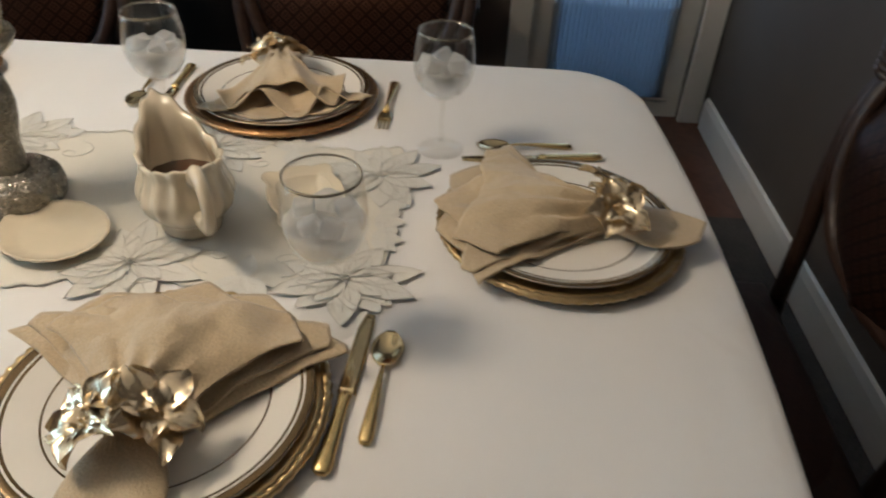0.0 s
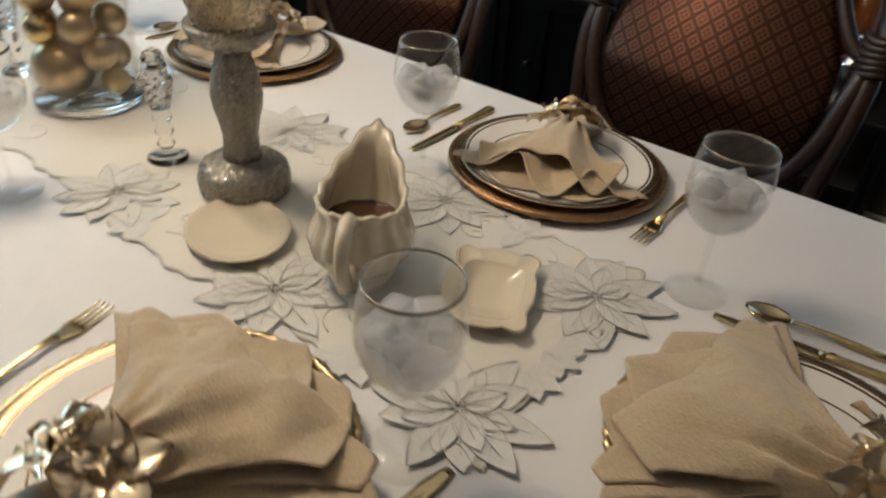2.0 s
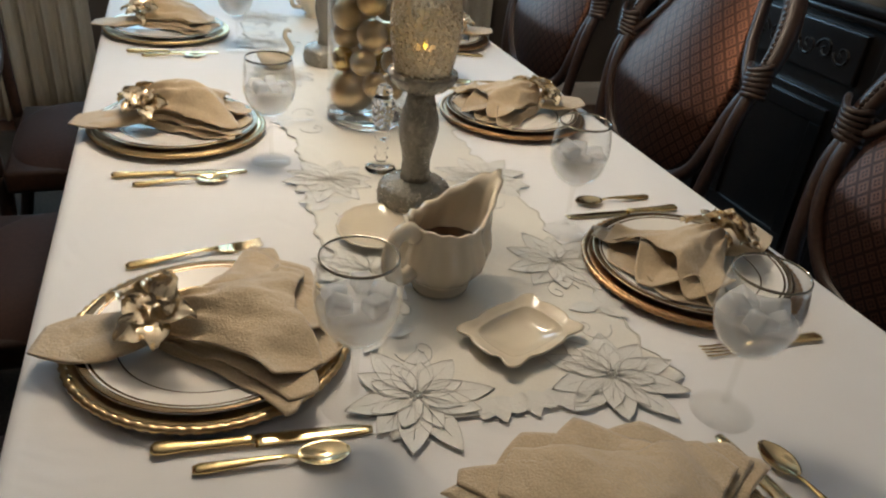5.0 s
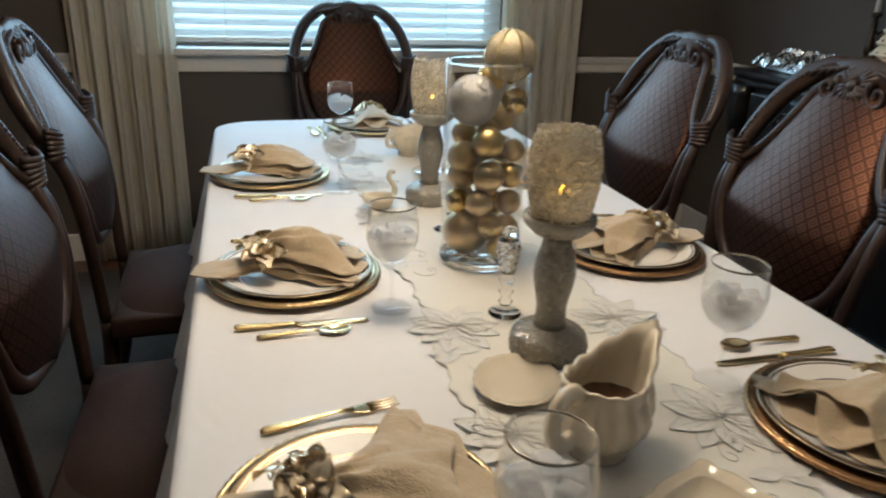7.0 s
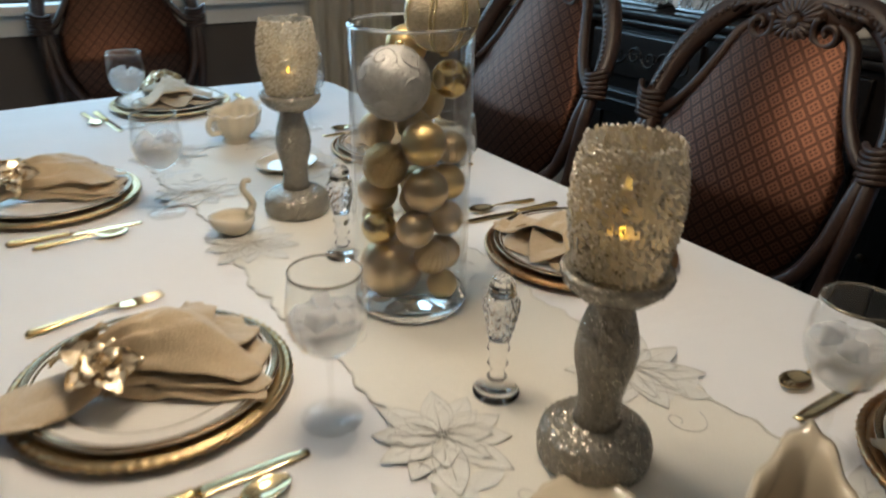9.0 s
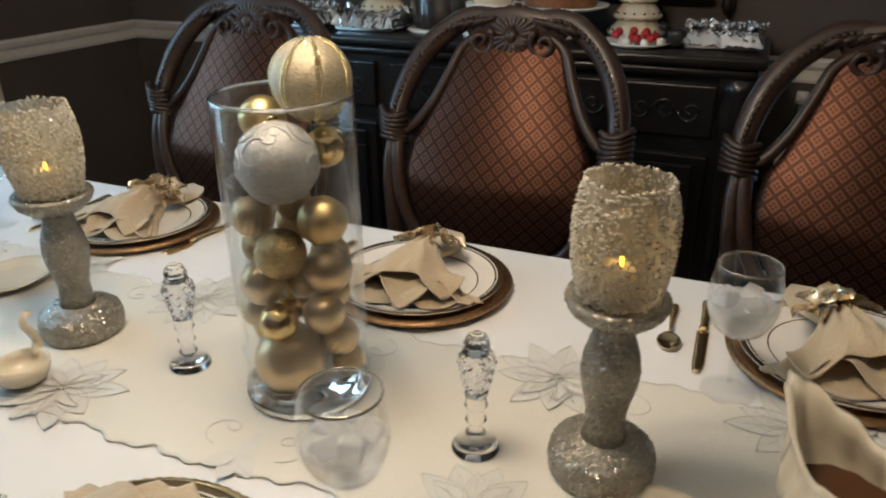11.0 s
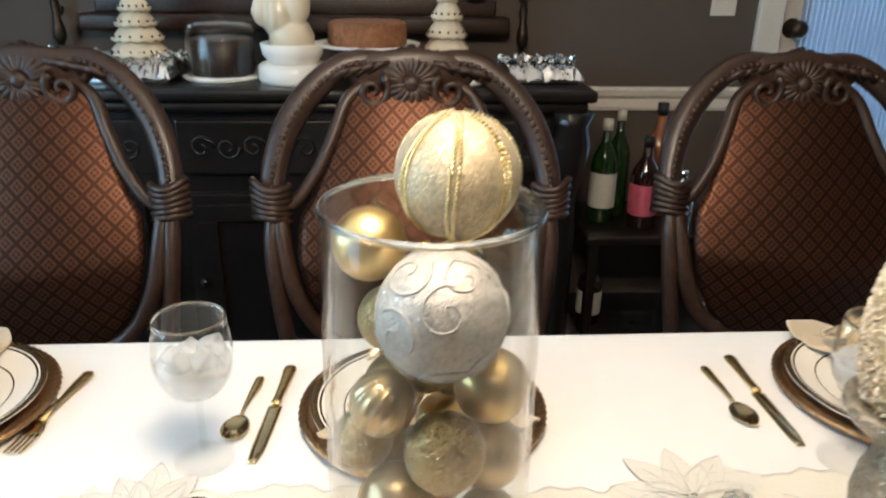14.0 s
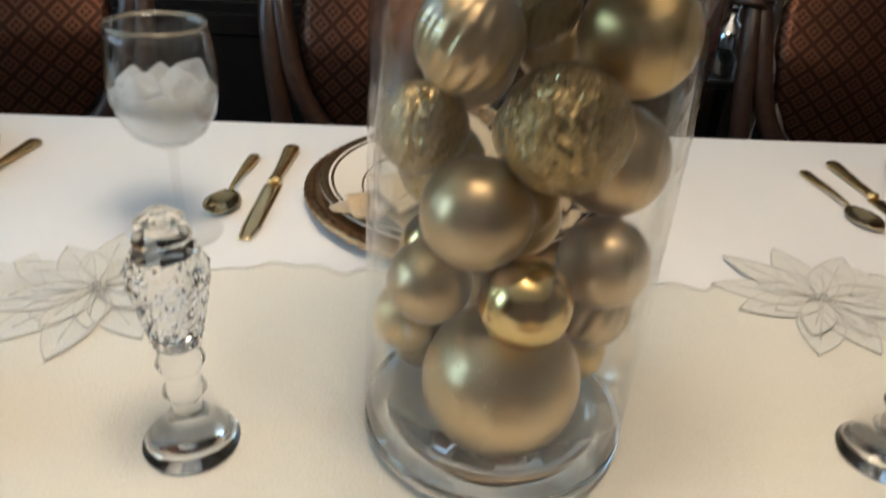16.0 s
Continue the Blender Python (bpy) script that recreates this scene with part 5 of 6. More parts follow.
def scalloped_dish():
    """A small oblong dish: bracketed rim, sunk middle."""
    bm = bmesh.new()
    N = 96

    def ring(f, z, wav):
        vs = []
        for k in range(N):
            a = 2 * math.pi * k / N
            c, s = math.cos(a), math.sin(a)
            e = 0.52
            x, y = math.copysign(abs(c) ** e, c) * 0.072, math.copysign(abs(s) ** e, s) * 0.051
            w = 1 + wav * (0.05 * math.cos(4 * a + math.pi) + 0.035 * math.cos(8 * a) + 0.018 * math.cos(12 * a))
            vs.append(bm.verts.new((x * f * w, y * f * w, z)))
        return vs
    rs = [ring(0.60, 0.0, 0), ring(0.66, 0.0, 0), ring(1.0, 0.0135, 1.2), ring(1.04, 0.0155, 1.3), ring(1.02, 0.0170, 1.3), ring(0.97, 0.0170, 1.2), ring(0.88, 0.0115, 0.8), ring(0.76, 0.0120, 0.3), ring(0.73, 0.0112, 0.2), ring(0.70, 0.0062, 0.1), ring(0.58, 0.0060, 0), ring(0.56, 0.0038, 0), ring(0.2, 0.0036, 0)]
    for a, b in zip(rs, rs[1:]):
        for k in range(N):
            j = (k + 1) % N
            bm.faces.new((a[k], a[j], b[j], b[k]))
    bm.faces.new(rs[0][::-1])
    bm.faces.new(rs[-1])
    bmesh.ops.recalc_face_normals(bm, faces=bm.faces)
    return solo("oblong_dish", bm, CREAMWARE, pose(0.016, -0.785, TOP + 0.0036, 0, 0, 24), "small oblong cream dish with a scalloped rim", "dish")


scalloped_dish()

# little open dish with an upright curled handle
sd = thing("handled_dish", pose(-0.142, 0.372, TOP + 0.0036, 0, 0, 200), "small cream ceramic dish with an upright curled handle", "dish")
part("bowl", lathe([(0, 0), (0.022, 0.0), (0.030, 0.008), (0.036, 0.022), (0.037, 0.032), (0.0345, 0.032), (0.032, 0.022), (0.026, 0.010), (0, 0.006)], 40, wave=lambda r, z, a, i: (r * (1 + 0.25 * max(0, math.cos(a)) ** 2), z + 0.006 * max(0, math.cos(a)) ** 2)), CREAMWARE, sd)
part("handle", sweep(smooth_path([(-0.034, 0, 0.022), (-0.044, 0, 0.040), (-0.036, 0, 0.058), (-0.026, 0, 0.074), (-0.030, 0, 0.088), (-0.042, 0, 0.086)], 5), lambda t: 0.0075 - 0.003 * t, 10, up=(0, 1, 0)), CREAMWARE, sd)

# ---------------------------------------------------------------- carved chairs


def lerp_table(t, rows):
    for (a, va), (b, vb) in zip(rows, rows[1:]):
        if t <= b:
            f = (t - a) / (b - a)
            f = f * f * (3 - 2 * f) * 0.4 + f * 0.6
            return va + (vb - va) * f
    return rows[-1][1]


def back_x(z):
    """How far the leaning back stands behind the seat's middle at that height."""
    return 0.235 + 0.05 * (z - 0.48) + 0.40 * max(0, z - 0.80)


def mirrored(pts, s):
    return [(back_x(z) + dx, s * y, z) for y, z, dx in pts]


def chair(m, label):
    th = thing("dining_chair", m, label, "chair", "carved dining chairs")
    half = [(0.62, 0.02), (0.645, 0.12), (0.69, 0.165), (0.75, 0.196), (0.82, 0.208), (0.88, 0.203), (0.92, 0.178), (0.98, 0.150), (1.04, 0.126), (1.085, 0.110), (1.10, 0.095)]

    def panel(u, v):
        z = 0.62 + 0.48 * u
        s = 2 * v - 1
        w = lerp_table(z, half)
        bul = 0.030 * (1 - s * s) * math.sin(math.pi * min(1, 0.12 + 0.8 * u)) ** 0.7
        return (back_x(z) - 0.006 - bul, s * w, z)
    part("upholstered_back", sheet(panel, 36, 26, 0.028, uv=lambda u, v: ((2 * v - 1) * lerp_table(0.62 + 0.48 * u, half), 0.62 + 0.48 * u)), FABRIC, th, "russet jacquard with a diamond pattern")
    for s in (-1, 1):
        outer = smooth_path(mirrored([(0.035, 1.135, 0), (0.11, 1.135, 0), (0.175, 1.095, 0), (0.222, 1.035, 0), (0.246, 0.97, 0), (0.254, 0.915, -0.004)], s), 6)
        arch = part("outer_arch", sweep(outer, lambda t: 0.0215 + 0.004 * math.sin(t * 3.1), 12, flat=0.9, up=(1, 0, 0)), WOOD, th)
        for p in outer[2:-2]:
            part("bead", ball(0.0062, p + Vector((-0.0205, 0, 0)), None, 8, 6), WOOD, arch)
        inner = smooth_path(mirrored([(0.075, 1.105, 0), (0.116, 1.075, 0), (0.140, 1.02, 0), (0.168, 0.96, 0), (0.205, 0.91, 0), (0.238, 0.89, 0)], s), 6)
        part("inner_rail", sweep(inner, 0.0125, 8, flat=1.1, up=(1, 0, 0)), WOOD, th)
        lower = smooth_path(mirrored([(0.240, 0.89, 0), (0.232, 0.83, 0), (0.215, 0.75, 0), (0.180, 0.68, 0), (0.120, 0.635, 0), (0.0, 0.615, 0)], s), 6)
        part("lower_rail", sweep(lower, 0.0165, 10, flat=1.0, up=(1, 0, 0)), WOOD, th)
        post = smooth_path(mirrored([(0.248, 0.905, 0), (0.252, 0.82, 0.002), (0.240, 0.70, 0.0), (0.222, 0.58, 0), (0.212, 0.44, 0)], s), 6)
        part("back_post", sweep(post, 0.016, 10, up=(1, 0, 0)), WOOD, th)
        knot, cords = bmesh.new(), []
        for k in range(6):
            f = k / 5
            pts = []
            for t in range(9):
                a = math.pi * (t / 8 - 0.5)
                pts.append((back_x(0.9) - 0.004 - 0.026 * math.cos(a), s * (0.252 - 0.033 + 0.066 * (t / 8)), 0.868 + 0.0135 * k + 0.018 * math.cos(a) * (0.5 - f) + 0.012 * (t / 8)))
            cords.append(sweep(pts, 0.0072, 6, up=(0, 0, 1)))
        ball(0.026, (back_x(0.9), s * 0.250, 0.905), knot, 14, 10, (0.9, 1.15, 1.3))
        kn = part("shoulder_knot", knot, WOOD, th, "carved knotted shoulder")
        for c in cords:
            part("knot_cord", c, WOOD, kn)
    part("crest_plate", ball(1, (back_x(1.12) - 0.004, 0, 1.118), None, 28, 16, (0.019, 0.118, 0.046)), WOOD, th)
    # crest: shell of ribs, scrolls and hanging palmette
    cz = 1.105
    boss = part("crest_boss", ball(0.016, (back_x(cz) - 0.026, 0, cz), None, 12, 8, (0.8, 1, 1)), WOOD, th, "carved shell crest")
    for k in range(11):
        a = radians(-78 + 15.6 * k)
        ln = 0.060 - 0.014 * abs(k - 5) / 5
        pts = [(back_x(cz + f * ln * math.cos(a)) - 0.014 - 0.012 * math.sin(f * 3.1), f * ln * 1.15 * math.sin(a), cz + f * ln * math.cos(a)) for f in (0.15, 0.4, 0.65, 0.85, 1.0)]
        part("shell_rib", sweep(pts, lambda t: 0.004 + 0.0058 * t, 8, up=(1, 0, 0)), WOOD, boss)
    for k in range(9):
        a = radians(-80 + 20 * k)
        ln = 0.055 - 0.018 * abs(k - 4) / 4
        pts = [(back_x(cz) - 0.018 - 0.014 * math.sin(f * 3.0), f * ln * 1.3 * math.sin(a), cz - f * ln * math.cos(a)) for f in (0.1, 0.4, 0.7, 1.0)]
        part("palmette_leaf", sweep(pts, lambda t: 0.0075 - 0.003 * t, 8, up=(1, 0, 0)), WOOD, boss)
    for s in (-1, 1):
        sc = bmesh.new()
        pts = []
        for t in range(26):
            w = t / 25 * 8.2
            r = 0.032 * (1 - t / 29)
            pts.append((back_x(1.09) - 0.02, s * (0.070 + r * math.cos(w + 2.2)), 1.092 + r * math.sin(w + 2.2)))
        sweep(pts, lambda t: 0.0078 - 0.003 * t, 8, sc, up=(1, 0, 0))
        for k in range(4):
            z0 = 1.128 - 0.004 * k
            sweep([(back_x(z0) - 0.018, s * (0.04 + 0.022 * k), z0 + 0.012), (back_x(z0) - 0.024, s * (0.060 + 0.022 * k), z0 + 0.008), (back_x(z0) - 0.018, s * (0.078 + 0.022 * k), z0 - 0.006)], 0.0062, 8, sc, up=(1, 0, 0))
        part("scroll", sc, WOOD, th)

    def seat(u, v):
        a, r = 2 * math.pi * v, u
        c, s2 = math.cos(a), math.sin(a)
        e = 0.5
        x = math.copysign(abs(c) ** e, c) * 0.235 * r
        y = math.copysign(abs(s2) ** e, s2) * (0.255 - 0.03 * c) * r
        return (x - 0.015, y, 0.455 + 0.05 * (1 - r ** 4))
    part("seat_cushion", sheet(seat, 14, 49), SEATCLOTH, th)
    rail = block(0.47, 0.50, 0.06, (-0.015, 0, 0.40), 0.012)
    part("seat_frame", rail, WOOD, th)
    for s in (-1, 1):
        fl = smooth_path([(-0.215, s * 0.225, 0.41), (-0.235, s * 0.243, 0.34), (-0.225, s * 0.236, 0.22), (-0.205, s * 0.222, 0.10), (-0.222, s * 0.232, 0.02), (-0.235, s * 0.238, 0.012)], 4)
        part("front_leg", sweep(fl, lambda t: 0.034 - 0.018 * t + 0.010 * max(0, t - 0.85) / 0.15, 10), WOOD, th)
        bl = smooth_path([(0.228, s * 0.212, 0.44), (0.235, s * 0.212, 0.30), (0.265, s * 0.215, 0.12), (0.300, s * 0.218, 0.015)], 4)
        part("back_leg", sweep(bl, lambda t: 0.021 - 0.004 * t, 10), WOOD, th)
    return th


CHAIR = chair(pose(0.475, -0.008, 0.012, 0, 0, 0), "dark carved wooden chair with russet diamond-patterned upholstery")
for x, y, turn in ((0.482, 0.672, 1), (0.490, -0.738, -2), (-0.600, 0.715, 182), (-0.590, -0.02, 179), (-0.590, -0.745, 180), (0.022, 1.655, 90), (0.030, -1.365, -91)):
    copy_thing(CHAIR, pose(x, y, 0.012, 0, 0, turn))

# ---------------------------------------------------------------- buffet and what stands on it
BY0, BY1, BX, BT = -0.50, 1.24, 1.47, 1.0
buf = thing("buffet", pose(0, 0, 0), "tall black carved wooden buffet against the taupe wall", "buffet")
bc = (BY0 + BY1) / 2
part("carcass", block(1.90 - BX - 0.03, BY1 - BY0 - 0.08, BT - 0.14, ((BX + 0.03 + 1.90) / 2, bc, 0.09), 0.004), BLACKWOOD, buf, smooth=False)
part("plinth", block(1.91 - BX, BY1 - BY0, 0.10, ((BX + 1.91) / 2, bc, 0), 0.012), BLACKWOOD, buf, smooth=False)
part("top", block(1.93 - BX, BY1 - BY0 + 0.06, 0.032, ((BX - 0.02 + 1.91) / 2, bc, BT - 0.032), 0.010), BLACKWOOD, buf)
part("cornice", block(1.92 - BX, BY1 - BY0 + 0.02, 0.03, ((BX - 0.005 + 1.91) / 2, bc, BT - 0.062), 0.012), BLACKWOOD, buf)
for j in range(3):
    y = BY0 + 0.33 + j * 0.54
    d = part("drawer", block(0.024, 0.48, 0.15, (BX + 0.02, y, 0.765), 0.006), BLACKWOOD, buf, smooth=False)
    for k in range(6):
        w, turn = -0.175 + 0.07 * k, (1 if k % 2 else -1)
        pts = []
        for t in range(22):
            a = t / 21 * 8.0
            r = 0.034 * (1 - t / 26)
            pts.append((BX + 0.007, y + w + r * math.cos(a) * (1 if k < 3 else -1), 0.84 + turn * r * math.sin(a)))
        part("carved_scroll", sweep(pts, lambda t: 0.0052 - 0.002 * t, 6), BLACKWOOD, d)
    dd = part("cupboard_door", block(0.024, 0.48, 0.56, (BX + 0.02, y, 0.15), 0.006), BLACKWOOD, buf, smooth=False)
    fr = block(0.016, 0.40, 0.05, (BX + 0.004, y, 0.19), 0.004)
    block(0.016, 0.40, 0.05, (BX + 0.004, y, 0.63), 0.004, fr)
    for s in (-1, 1):
        block(0.016, 0.05, 0.39, (BX + 0.004, y + s * 0.175, 0.24), 0.004, fr)
    part("panel_frame", fr, BLACKWOOD, dd, smooth=False)
    part("knob", ball(0.012, (BX - 0.012, y + 0.20, 0.45)), IRON, dd)
for y in (BY0 + 0.03, BY1 - 0.03):
    col = lathe([(0.03, 0.10), (0.045, 0.13), (0.03, 0.17), (0.026, 0.4), (0.034, 0.60), (0.028, 0.70), (0.048, 0.78), (0.056, 0.85), (0.045, 0.90), (0.06, 0.94), (0, 0.94)], 24, wave=lambda r, z, a, i: (r * (1 + 0.07 * math.cos(9 * a)), z))
    c = part("corner_column", col, BLACKWOOD, buf, "carved corner column")
    c.location = (BX + 0.02, y, 0)

mir = thing("wall_mirror", pose(WALL_E, bc - 0.06, 1.11), "large dark framed mirror with a ledge above the buffet", "mirror")
part("glass", block(0.006, 1.02, 1.0, (-0.02, 0, 0.09)), MIRROR, mir, smooth=False)
part("ledge", block(0.10, 1.30, 0.05, (-0.05, 0, 0.0), 0.012), WOOD, mir)
part("lower_frame", block(0.05, 1.22, 0.05, (-0.026, 0, 0.05), 0.006), WOOD, mir)
part("upper_frame", block(0.06, 1.26, 0.12, (-0.031, 0, 1.07), 0.01), WOOD, mir)
for s in (-1, 1):
    part("side_frame", block(0.05, 0.11, 0.97, (-0.026, s * 0.555, 0.10), 0.01), WOOD, mir)
    cl = part("column", lathe([(0.0, 0), (0.03, 0), (0.03, 0.03), (0.02, 0.05), (0.024, 0.5), (0.018, 0.92), (0.03, 0.95), (0.03, 0.97), (0, 0.97)], 20), WOOD, mir)
    cl.location = (-0.062, s * 0.545, 0.10)


def sconce(y):
    th = thing("wall_sconce", pose(WALL_E - 0.05, y, 1.06), "slender bronze wall sconce holding a white taper candle", "wall sconce", "wall sconces")
    part("finial", lathe([(0, 0), (0.010, 0.004), (0.020, 0.03), (0.017, 0.055), (0.010, 0.085), (0.013, 0.12), (0.008, 0.15), (0.020, 0.158), (0.022, 0.165), (0.014, 0.172), (0, 0.172)], 20), IRON, th)
    part("candle", lathe([(0, 0.172), (0.011, 0.172), (0.0095, 0.42), (0.004, 0.43), (0, 0.432)], 18), TRIM, th, "white taper candle")
    part("wall_arm", sweep([(0.0, 0, 0.11), (0.03, 0, 0.09), (0.05, 0, 0.11)], 0.006, 8), IRON, th)


sconce(1.035)
sconce(-0.387)


def ceramic_tree(x, y, z, h, r, tiers=5):
    th = thing("ceramic_tree", pose(x, y, z), "cream ceramic Christmas tree with pierced tiers", "figurine", "ceramic trees")
    for k in range(tiers):
        f0, f1 = k / tiers, (k + 1) / tiers
        ra, rb = r * (1 - 0.78 * f0), r * (1 - 0.78 * f1) * 0.72
        t = lathe([(0, 0), (ra * 0.92, 0), (ra, h / tiers * 0.10), (ra * 0.97, h / tiers * 0.25), ((ra + rb) / 2 * 0.95, h / tiers * 0.65), (rb, h / tiers), (0, h / tiers)], 40, wave=lambda q, zz, a, i: (q * (1 + 0.03 * math.cos(12 * a)), zz + (0.004 * math.cos(12 * a) if i in (1, 2) else 0)))
        o = part("tier", t, CREAMWARE, th)
        o.location = (0, 0, h * f0)
    dots = bmesh.new()
    for k in range(tiers):
        ra = r * (1 - 0.78 * k / tiers) * 0.93
        for j in range(14):
            a = 6.283 * j / 14
            ball(0.0038, (ra * math.cos(a), ra * math.sin(a), h * (k + 0.36) / tiers), dots, 6, 4)
    tagged(part("pierced_dots", dots, DARKCAKE, th), kind="stuff")
    part("tip", ball(r * 0.16, (0, 0, h * 1.0), u=14, v=8, scale=(1, 1, 2.0)), CREAMWARE, th)


def foil_tray(x, y, sx, sy, h, seed):
    rnd = random.Random(seed)
    th = thing("foil_tray", pose(x, y, BT), "food tray covered with crumpled aluminium foil", "food tray", "foil-covered trays")
    part("pan", block(sx * 0.9, sy * 0.9, h * 0.6, (0, 0, 0), 0.008), FOIL, th)

    def top(u, v):
        e = max(abs(2 * u - 1), abs(2 * v - 1))
        n = noise.noise(Vector((u * 9 + seed, v * 9, 0))) + 0.6 * noise.noise(Vector((u * 23, v * 23 + seed, 3)))
        drop = max(0, e - 0.86) / 0.14
        return ((u - 0.5) * sx, (v - 0.5) * sy, h * (1 - 0.62 * drop) + 0.014 * n * (1 - 0.3 * drop))
    part("foil", sheet(top, 40, 50, 0.0006), FOIL, th, "crumpled foil cover", smooth=False)
    for k in range(3):
        part("crumple", sheet(lambda u, v: ((u - 0.5) * 0.06 + rnd.uniform(-0.006, 0.006), sy * (0.30 * (k - 1)) + (v - 0.5) * 0.10, h + 0.012 + 0.03 * noise.noise(Vector((u * 6 + k, v * 7, seed)))), 12, 12), FOIL, th, smooth=False)


foil_tray(1.66, 1.06, 0.30, 0.34, 0.055, 1)
foil_tray(1.66, 0.735, 0.30, 0.24, 0.050, 2)
foil_tray(1.67, -0.40, 0.26, 0.22, 0.045, 3)
ceramic_tree(1.70, 0.745, BT + 0.058, 0.20, 0.085)
ceramic_tree(1.72, -0.135, BT + 0.012, 0.25, 0.088)

dome = thing("cake_dome", pose(1.66, 0.505, BT), "chocolate cake under a clear glass dome", "cake dome")
part("tray", lathe([(0, 0), (0.105, 0), (0.115, 0.008), (0.105, 0.012), (0, 0.012)], 48), CHINA, dome)
part("cake", lathe([(0, 0.012), (0.085, 0.012), (0.088, 0.02), (0.088, 0.105), (0.080, 0.112), (0, 0.112)], 48), DARKCAKE, dome, "dark chocolate cake")
part("cover", lathe([(0.100, 0.013), (0.101, 0.10), (0.094, 0.14), (0.07, 0.155), (0, 0.158), (0, 0.155), (0.069, 0.152), (0.092, 0.138), (0.099, 0.10), (0.098, 0.013)], 48), GLASS, dome)
part("knob", ball(0.012, (0, 0, 0.168)), GLASS, dome)

# plain white figure group on a round white stand
st = thing("white_stand", pose(1.60, 0.300, BT), "round white ceramic bowl on a low stand", "bowl")
part("foot", lathe([(0, 0), (0.092, 0), (0.096, 0.01), (0.096, 0.045), (0.088, 0.052), (0, 0.052)], 40), CHINA, st)
part("bowl", lathe([(0, 0.052), (0.065, 0.052), (0.082, 0.075), (0.088, 0.105), (0.083, 0.106), (0.074, 0.08), (0, 0.07)], 40), CHINA, st)
fg = bmesh.new()
for x, y, z, r, sc in ((0, 0, 0.10, 0.062, (1, 1, 1.1)), (0.0, 0.03, 0.17, 0.058, (1, 0.9, 1.2)), (0, 0.035, 0.25, 0.050, (0.9, 1, 1.1)), (0, 0.028, 0.315, 0.040, (1, 1, 1.05)), (-0.02, -0.02, 0.20, 0.042, (0.8, 0.9, 1.5)), (-0.02, 0.075, 0.18, 0.030, (0.9, 0.9, 1.4)), (-0.01, -0.06, 0.24, 0.032, (0.9, 1.2, 0.8))):
    ball(r, (x, y, z), fg, 24, 16, sc)
for v in fg.verts:
    n = noise.noise(v.co * 38)
    v.co += v.co.normalized() * 0.006 * n
fig = solo("figurine", fg, CREAMWARE, pose(1.60, 0.300, BT + 0.012), "plain white ceramic figure group standing in a bowl", "figurine")
rm = fig.modifiers.new("fuse", "REMESH")
rm.mode, rm.voxel_size, rm.use_smooth_shade = "VOXEL", 0.005, True

cs = thing("cake_stand", pose(1.66, 0.095, BT), "white pedestal cake stand with a brown cake", "cake stand")
part("pedestal", lathe([(0, 0), (0.055, 0), (0.06, 0.006), (0.03, 0.018), (0.016, 0.04), (0.018, 0.07), (0.03, 0.085), (0, 0.086)], 36), CHINA, cs)
part("plate", lathe([(0, 0.085), (0.12, 0.088), (0.148, 0.096), (0.150, 0.101), (0.146, 0.102), (0.12, 0.095), (0, 0.094)], 64), CHINA, cs)
solo("cake", lathe([(0, 0), (0.104, 0), (0.110, 0.006), (0.110, 0.058), (0.100, 0.066), (0.05, 0.064), (0, 0.063)], 72, wave=lambda r, z, a, i: (r * (1 + 0.012 * math.cos(26 * a)), z)), CAKE, pose(1.66, 0.095, BT + 0.0955), "round brown bundt-style cake on a white stand", "cake")
cd = thing("candy_plate", pose(1.58, -0.16, BT), "white plate of red and white candy", "plate")
part("plate", lathe([(0, 0), (0.07, 0), (0.10, 0.012), (0.098, 0.015), (0.07, 0.005), (0, 0.004)], 48), CHINA, cd)
for k in range(16):
    a, r = k * 2.4, 0.018 * math.sqrt(k)
    part("candy", ball(0.013, (r * math.cos(a), r * math.sin(a), 0.014 + 0.010 * (k % 3)), u=10, v=6), RED if k % 3 else CHINA, cd)
bk = thing("gravy_ladle_rest", pose(1.60, -0.27, BT), "small black kitchen gadget beside the foil tray", "gadget")
part("body", block(0.06, 0.05, 0.05, (0, 0, 0), 0.012), BLACKPLASTIC, bk)
part("spout", sweep([(0, 0.02, 0.045), (0, 0.05, 0.06)], 0.01, 8), BLACKPLASTIC, bk)

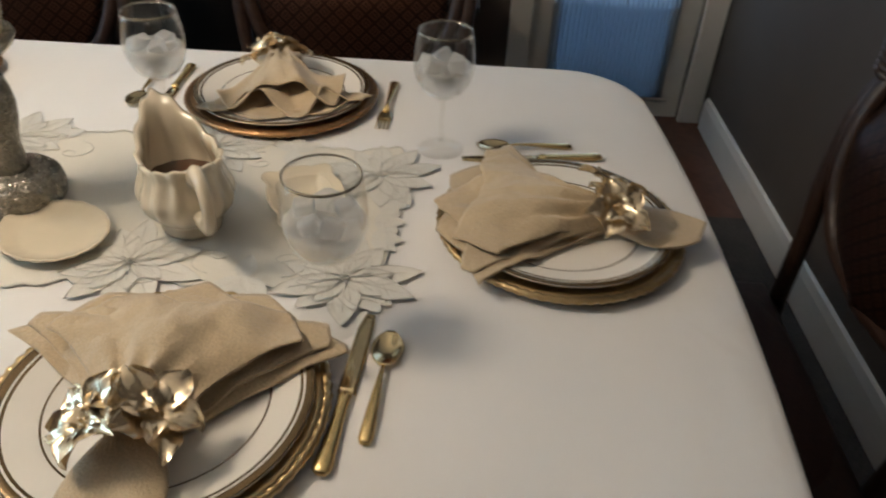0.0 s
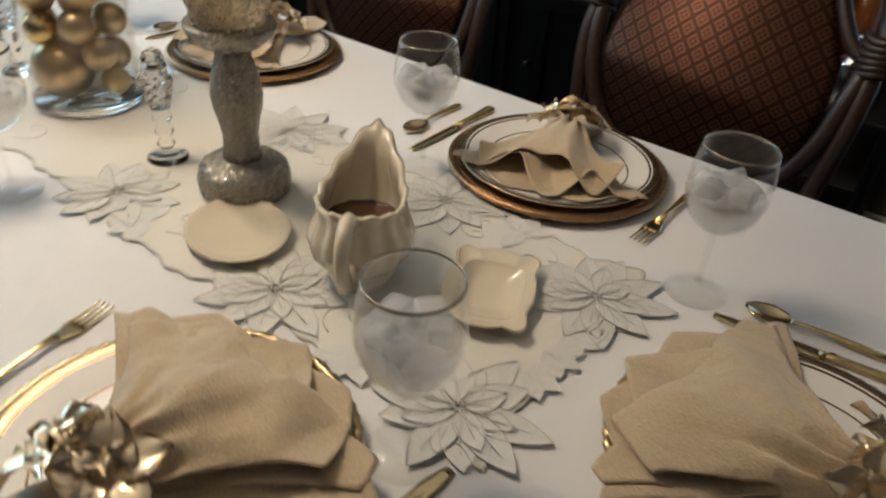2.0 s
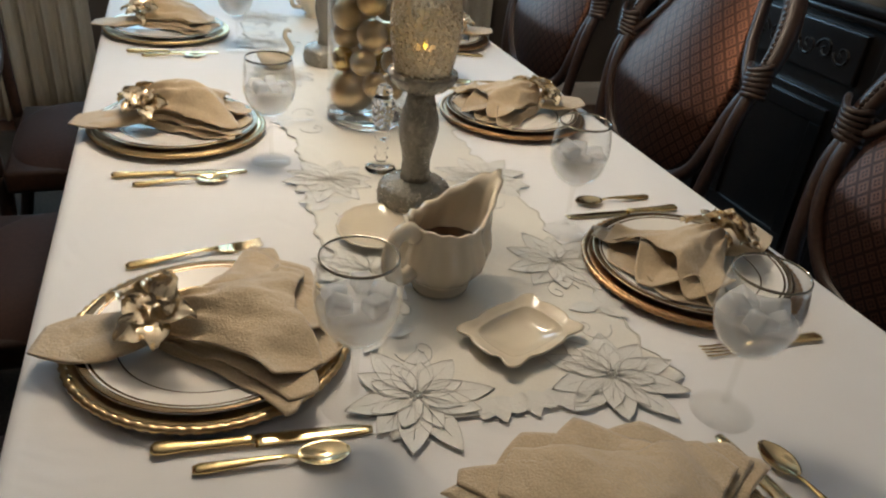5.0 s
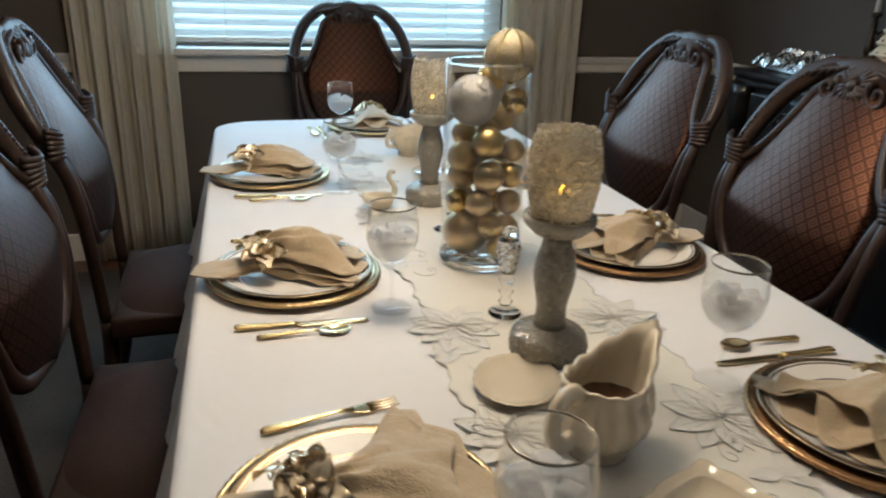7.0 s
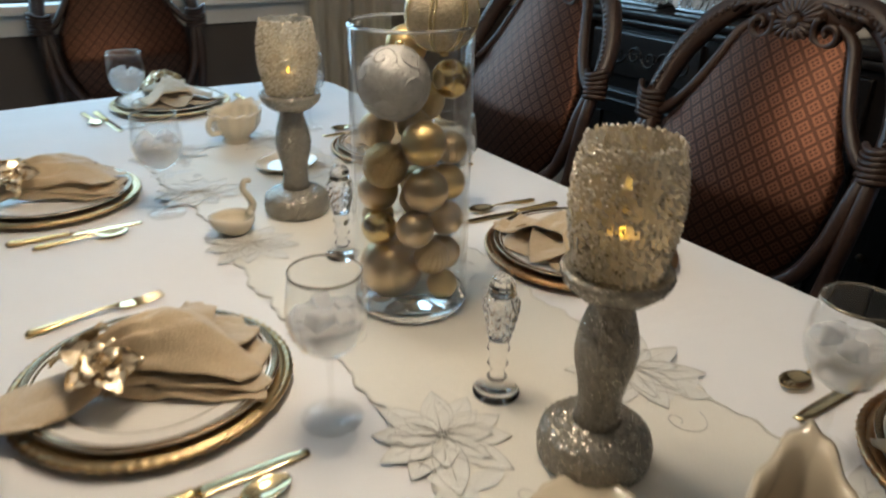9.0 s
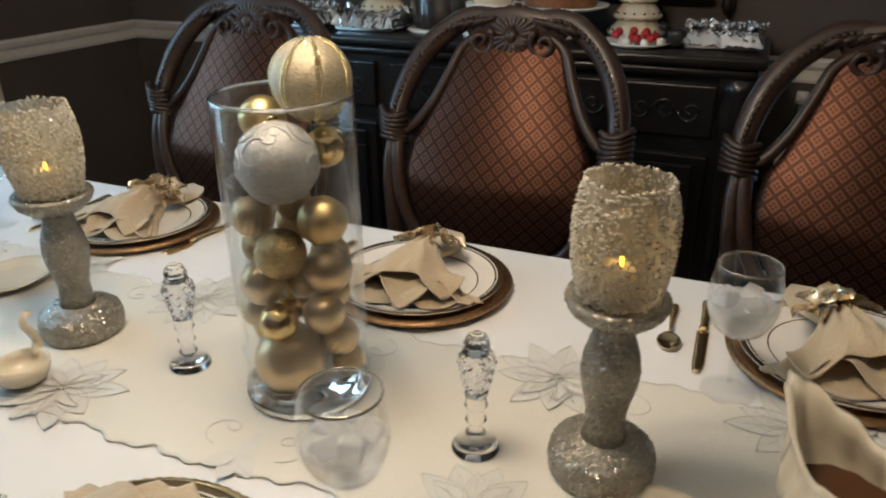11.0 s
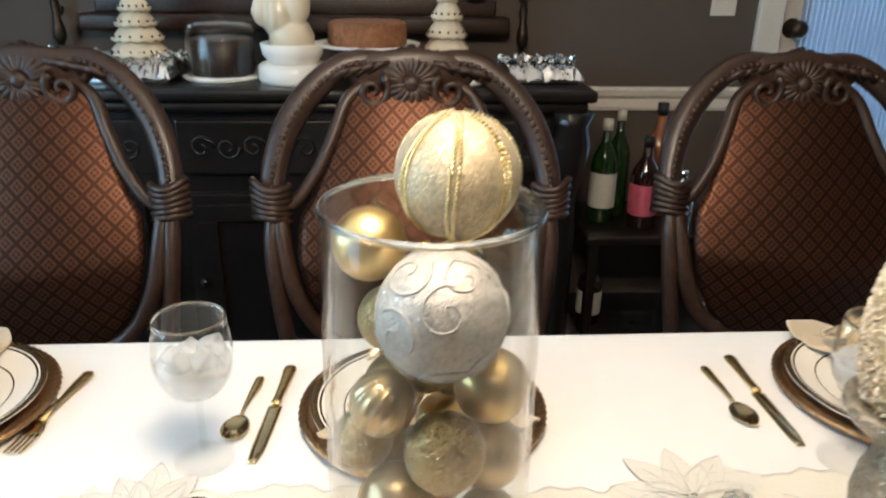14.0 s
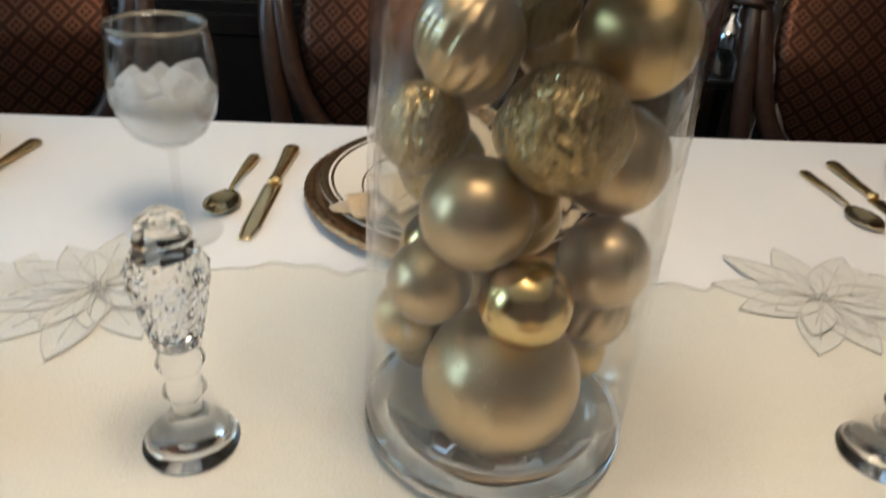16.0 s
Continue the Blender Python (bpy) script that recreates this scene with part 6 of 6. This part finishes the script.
# ---------------------------------------------------------------- bottles on a small black trolley
tr = thing("bottle_table", pose(1.72, -0.80, 0), "small black side table holding bottles", "side table")
part("tabletop", block(0.36, 0.48, 0.025, (0, 0, 0.52), 0.006), BLACKWOOD, tr)
part("shelf", block(0.32, 0.44, 0.02, (0, 0, 0.18), 0.004), BLACKWOOD, tr)
for sx in (-1, 1):
    for sy in (-1, 1):
        part("leg", block(0.03, 0.03, 0.52, (sx * 0.15, sy * 0.21, 0), 0.004), BLACKWOOD, tr)


def bottle(x, y, z, h, r, glass, label, paper=None, capm=BLACKPLASTIC):
    th = thing("bottle", pose(x, y, z), label, "bottle", "bottles on the side table")
    part("glass", lathe([(0, 0), (r * 0.9, 0), (r, h * 0.02), (r, h * 0.58), (r * 0.85, h * 0.66), (r * 0.36, h * 0.78), (r * 0.32, h * 0.92), (0, h * 0.92)], 32), glass, th)
    part("cap", lathe([(0, h * 0.90), (r * 0.38, h * 0.90), (r * 0.38, h), (0, h)], 20), capm, th)
    if paper:
        part("paper_label", lathe([(r + 0.0006, h * 0.16), (r + 0.0012, h * 0.18), (r + 0.0012, h * 0.48), (r + 0.0006, h * 0.50)], 32), paper, th)


bottle(1.70, -0.64, 0.545, 0.33, 0.042, GREENGLASS, "green glass wine bottle with a pale label", PAPER, PAPER)
bottle(1.64, -0.755, 0.545, 0.29, 0.044, DARKGLASS, "dark glass bottle with a pink label", PINKLABEL)
bottle(1.76, -0.83, 0.545, 0.37, 0.046, AMBERGLASS, "amber glass bottle with a black cap", None)
bottle(1.76, -0.70, 0.545, 0.35, 0.038, GREENGLASS, "slim green glass bottle", None, PAPER)
bottle(1.62, -0.865, 0.545, 0.19, 0.042, FOIL, "silvery metal shaker beside the bottles", None, FOIL)
bottle(1.66, -0.62, 0.20, 0.24, 0.040, DARKGLASS, "dark glass bottle on the lower shelf", PAPER)
solo("glass_jar", lathe([(0, 0), (0.05, 0), (0.055, 0.01), (0.055, 0.11), (0.045, 0.12), (0, 0.12)], 32), GLASS, pose(1.66, -0.80, 0.20), "clear glass jar on the lower shelf", "jar")
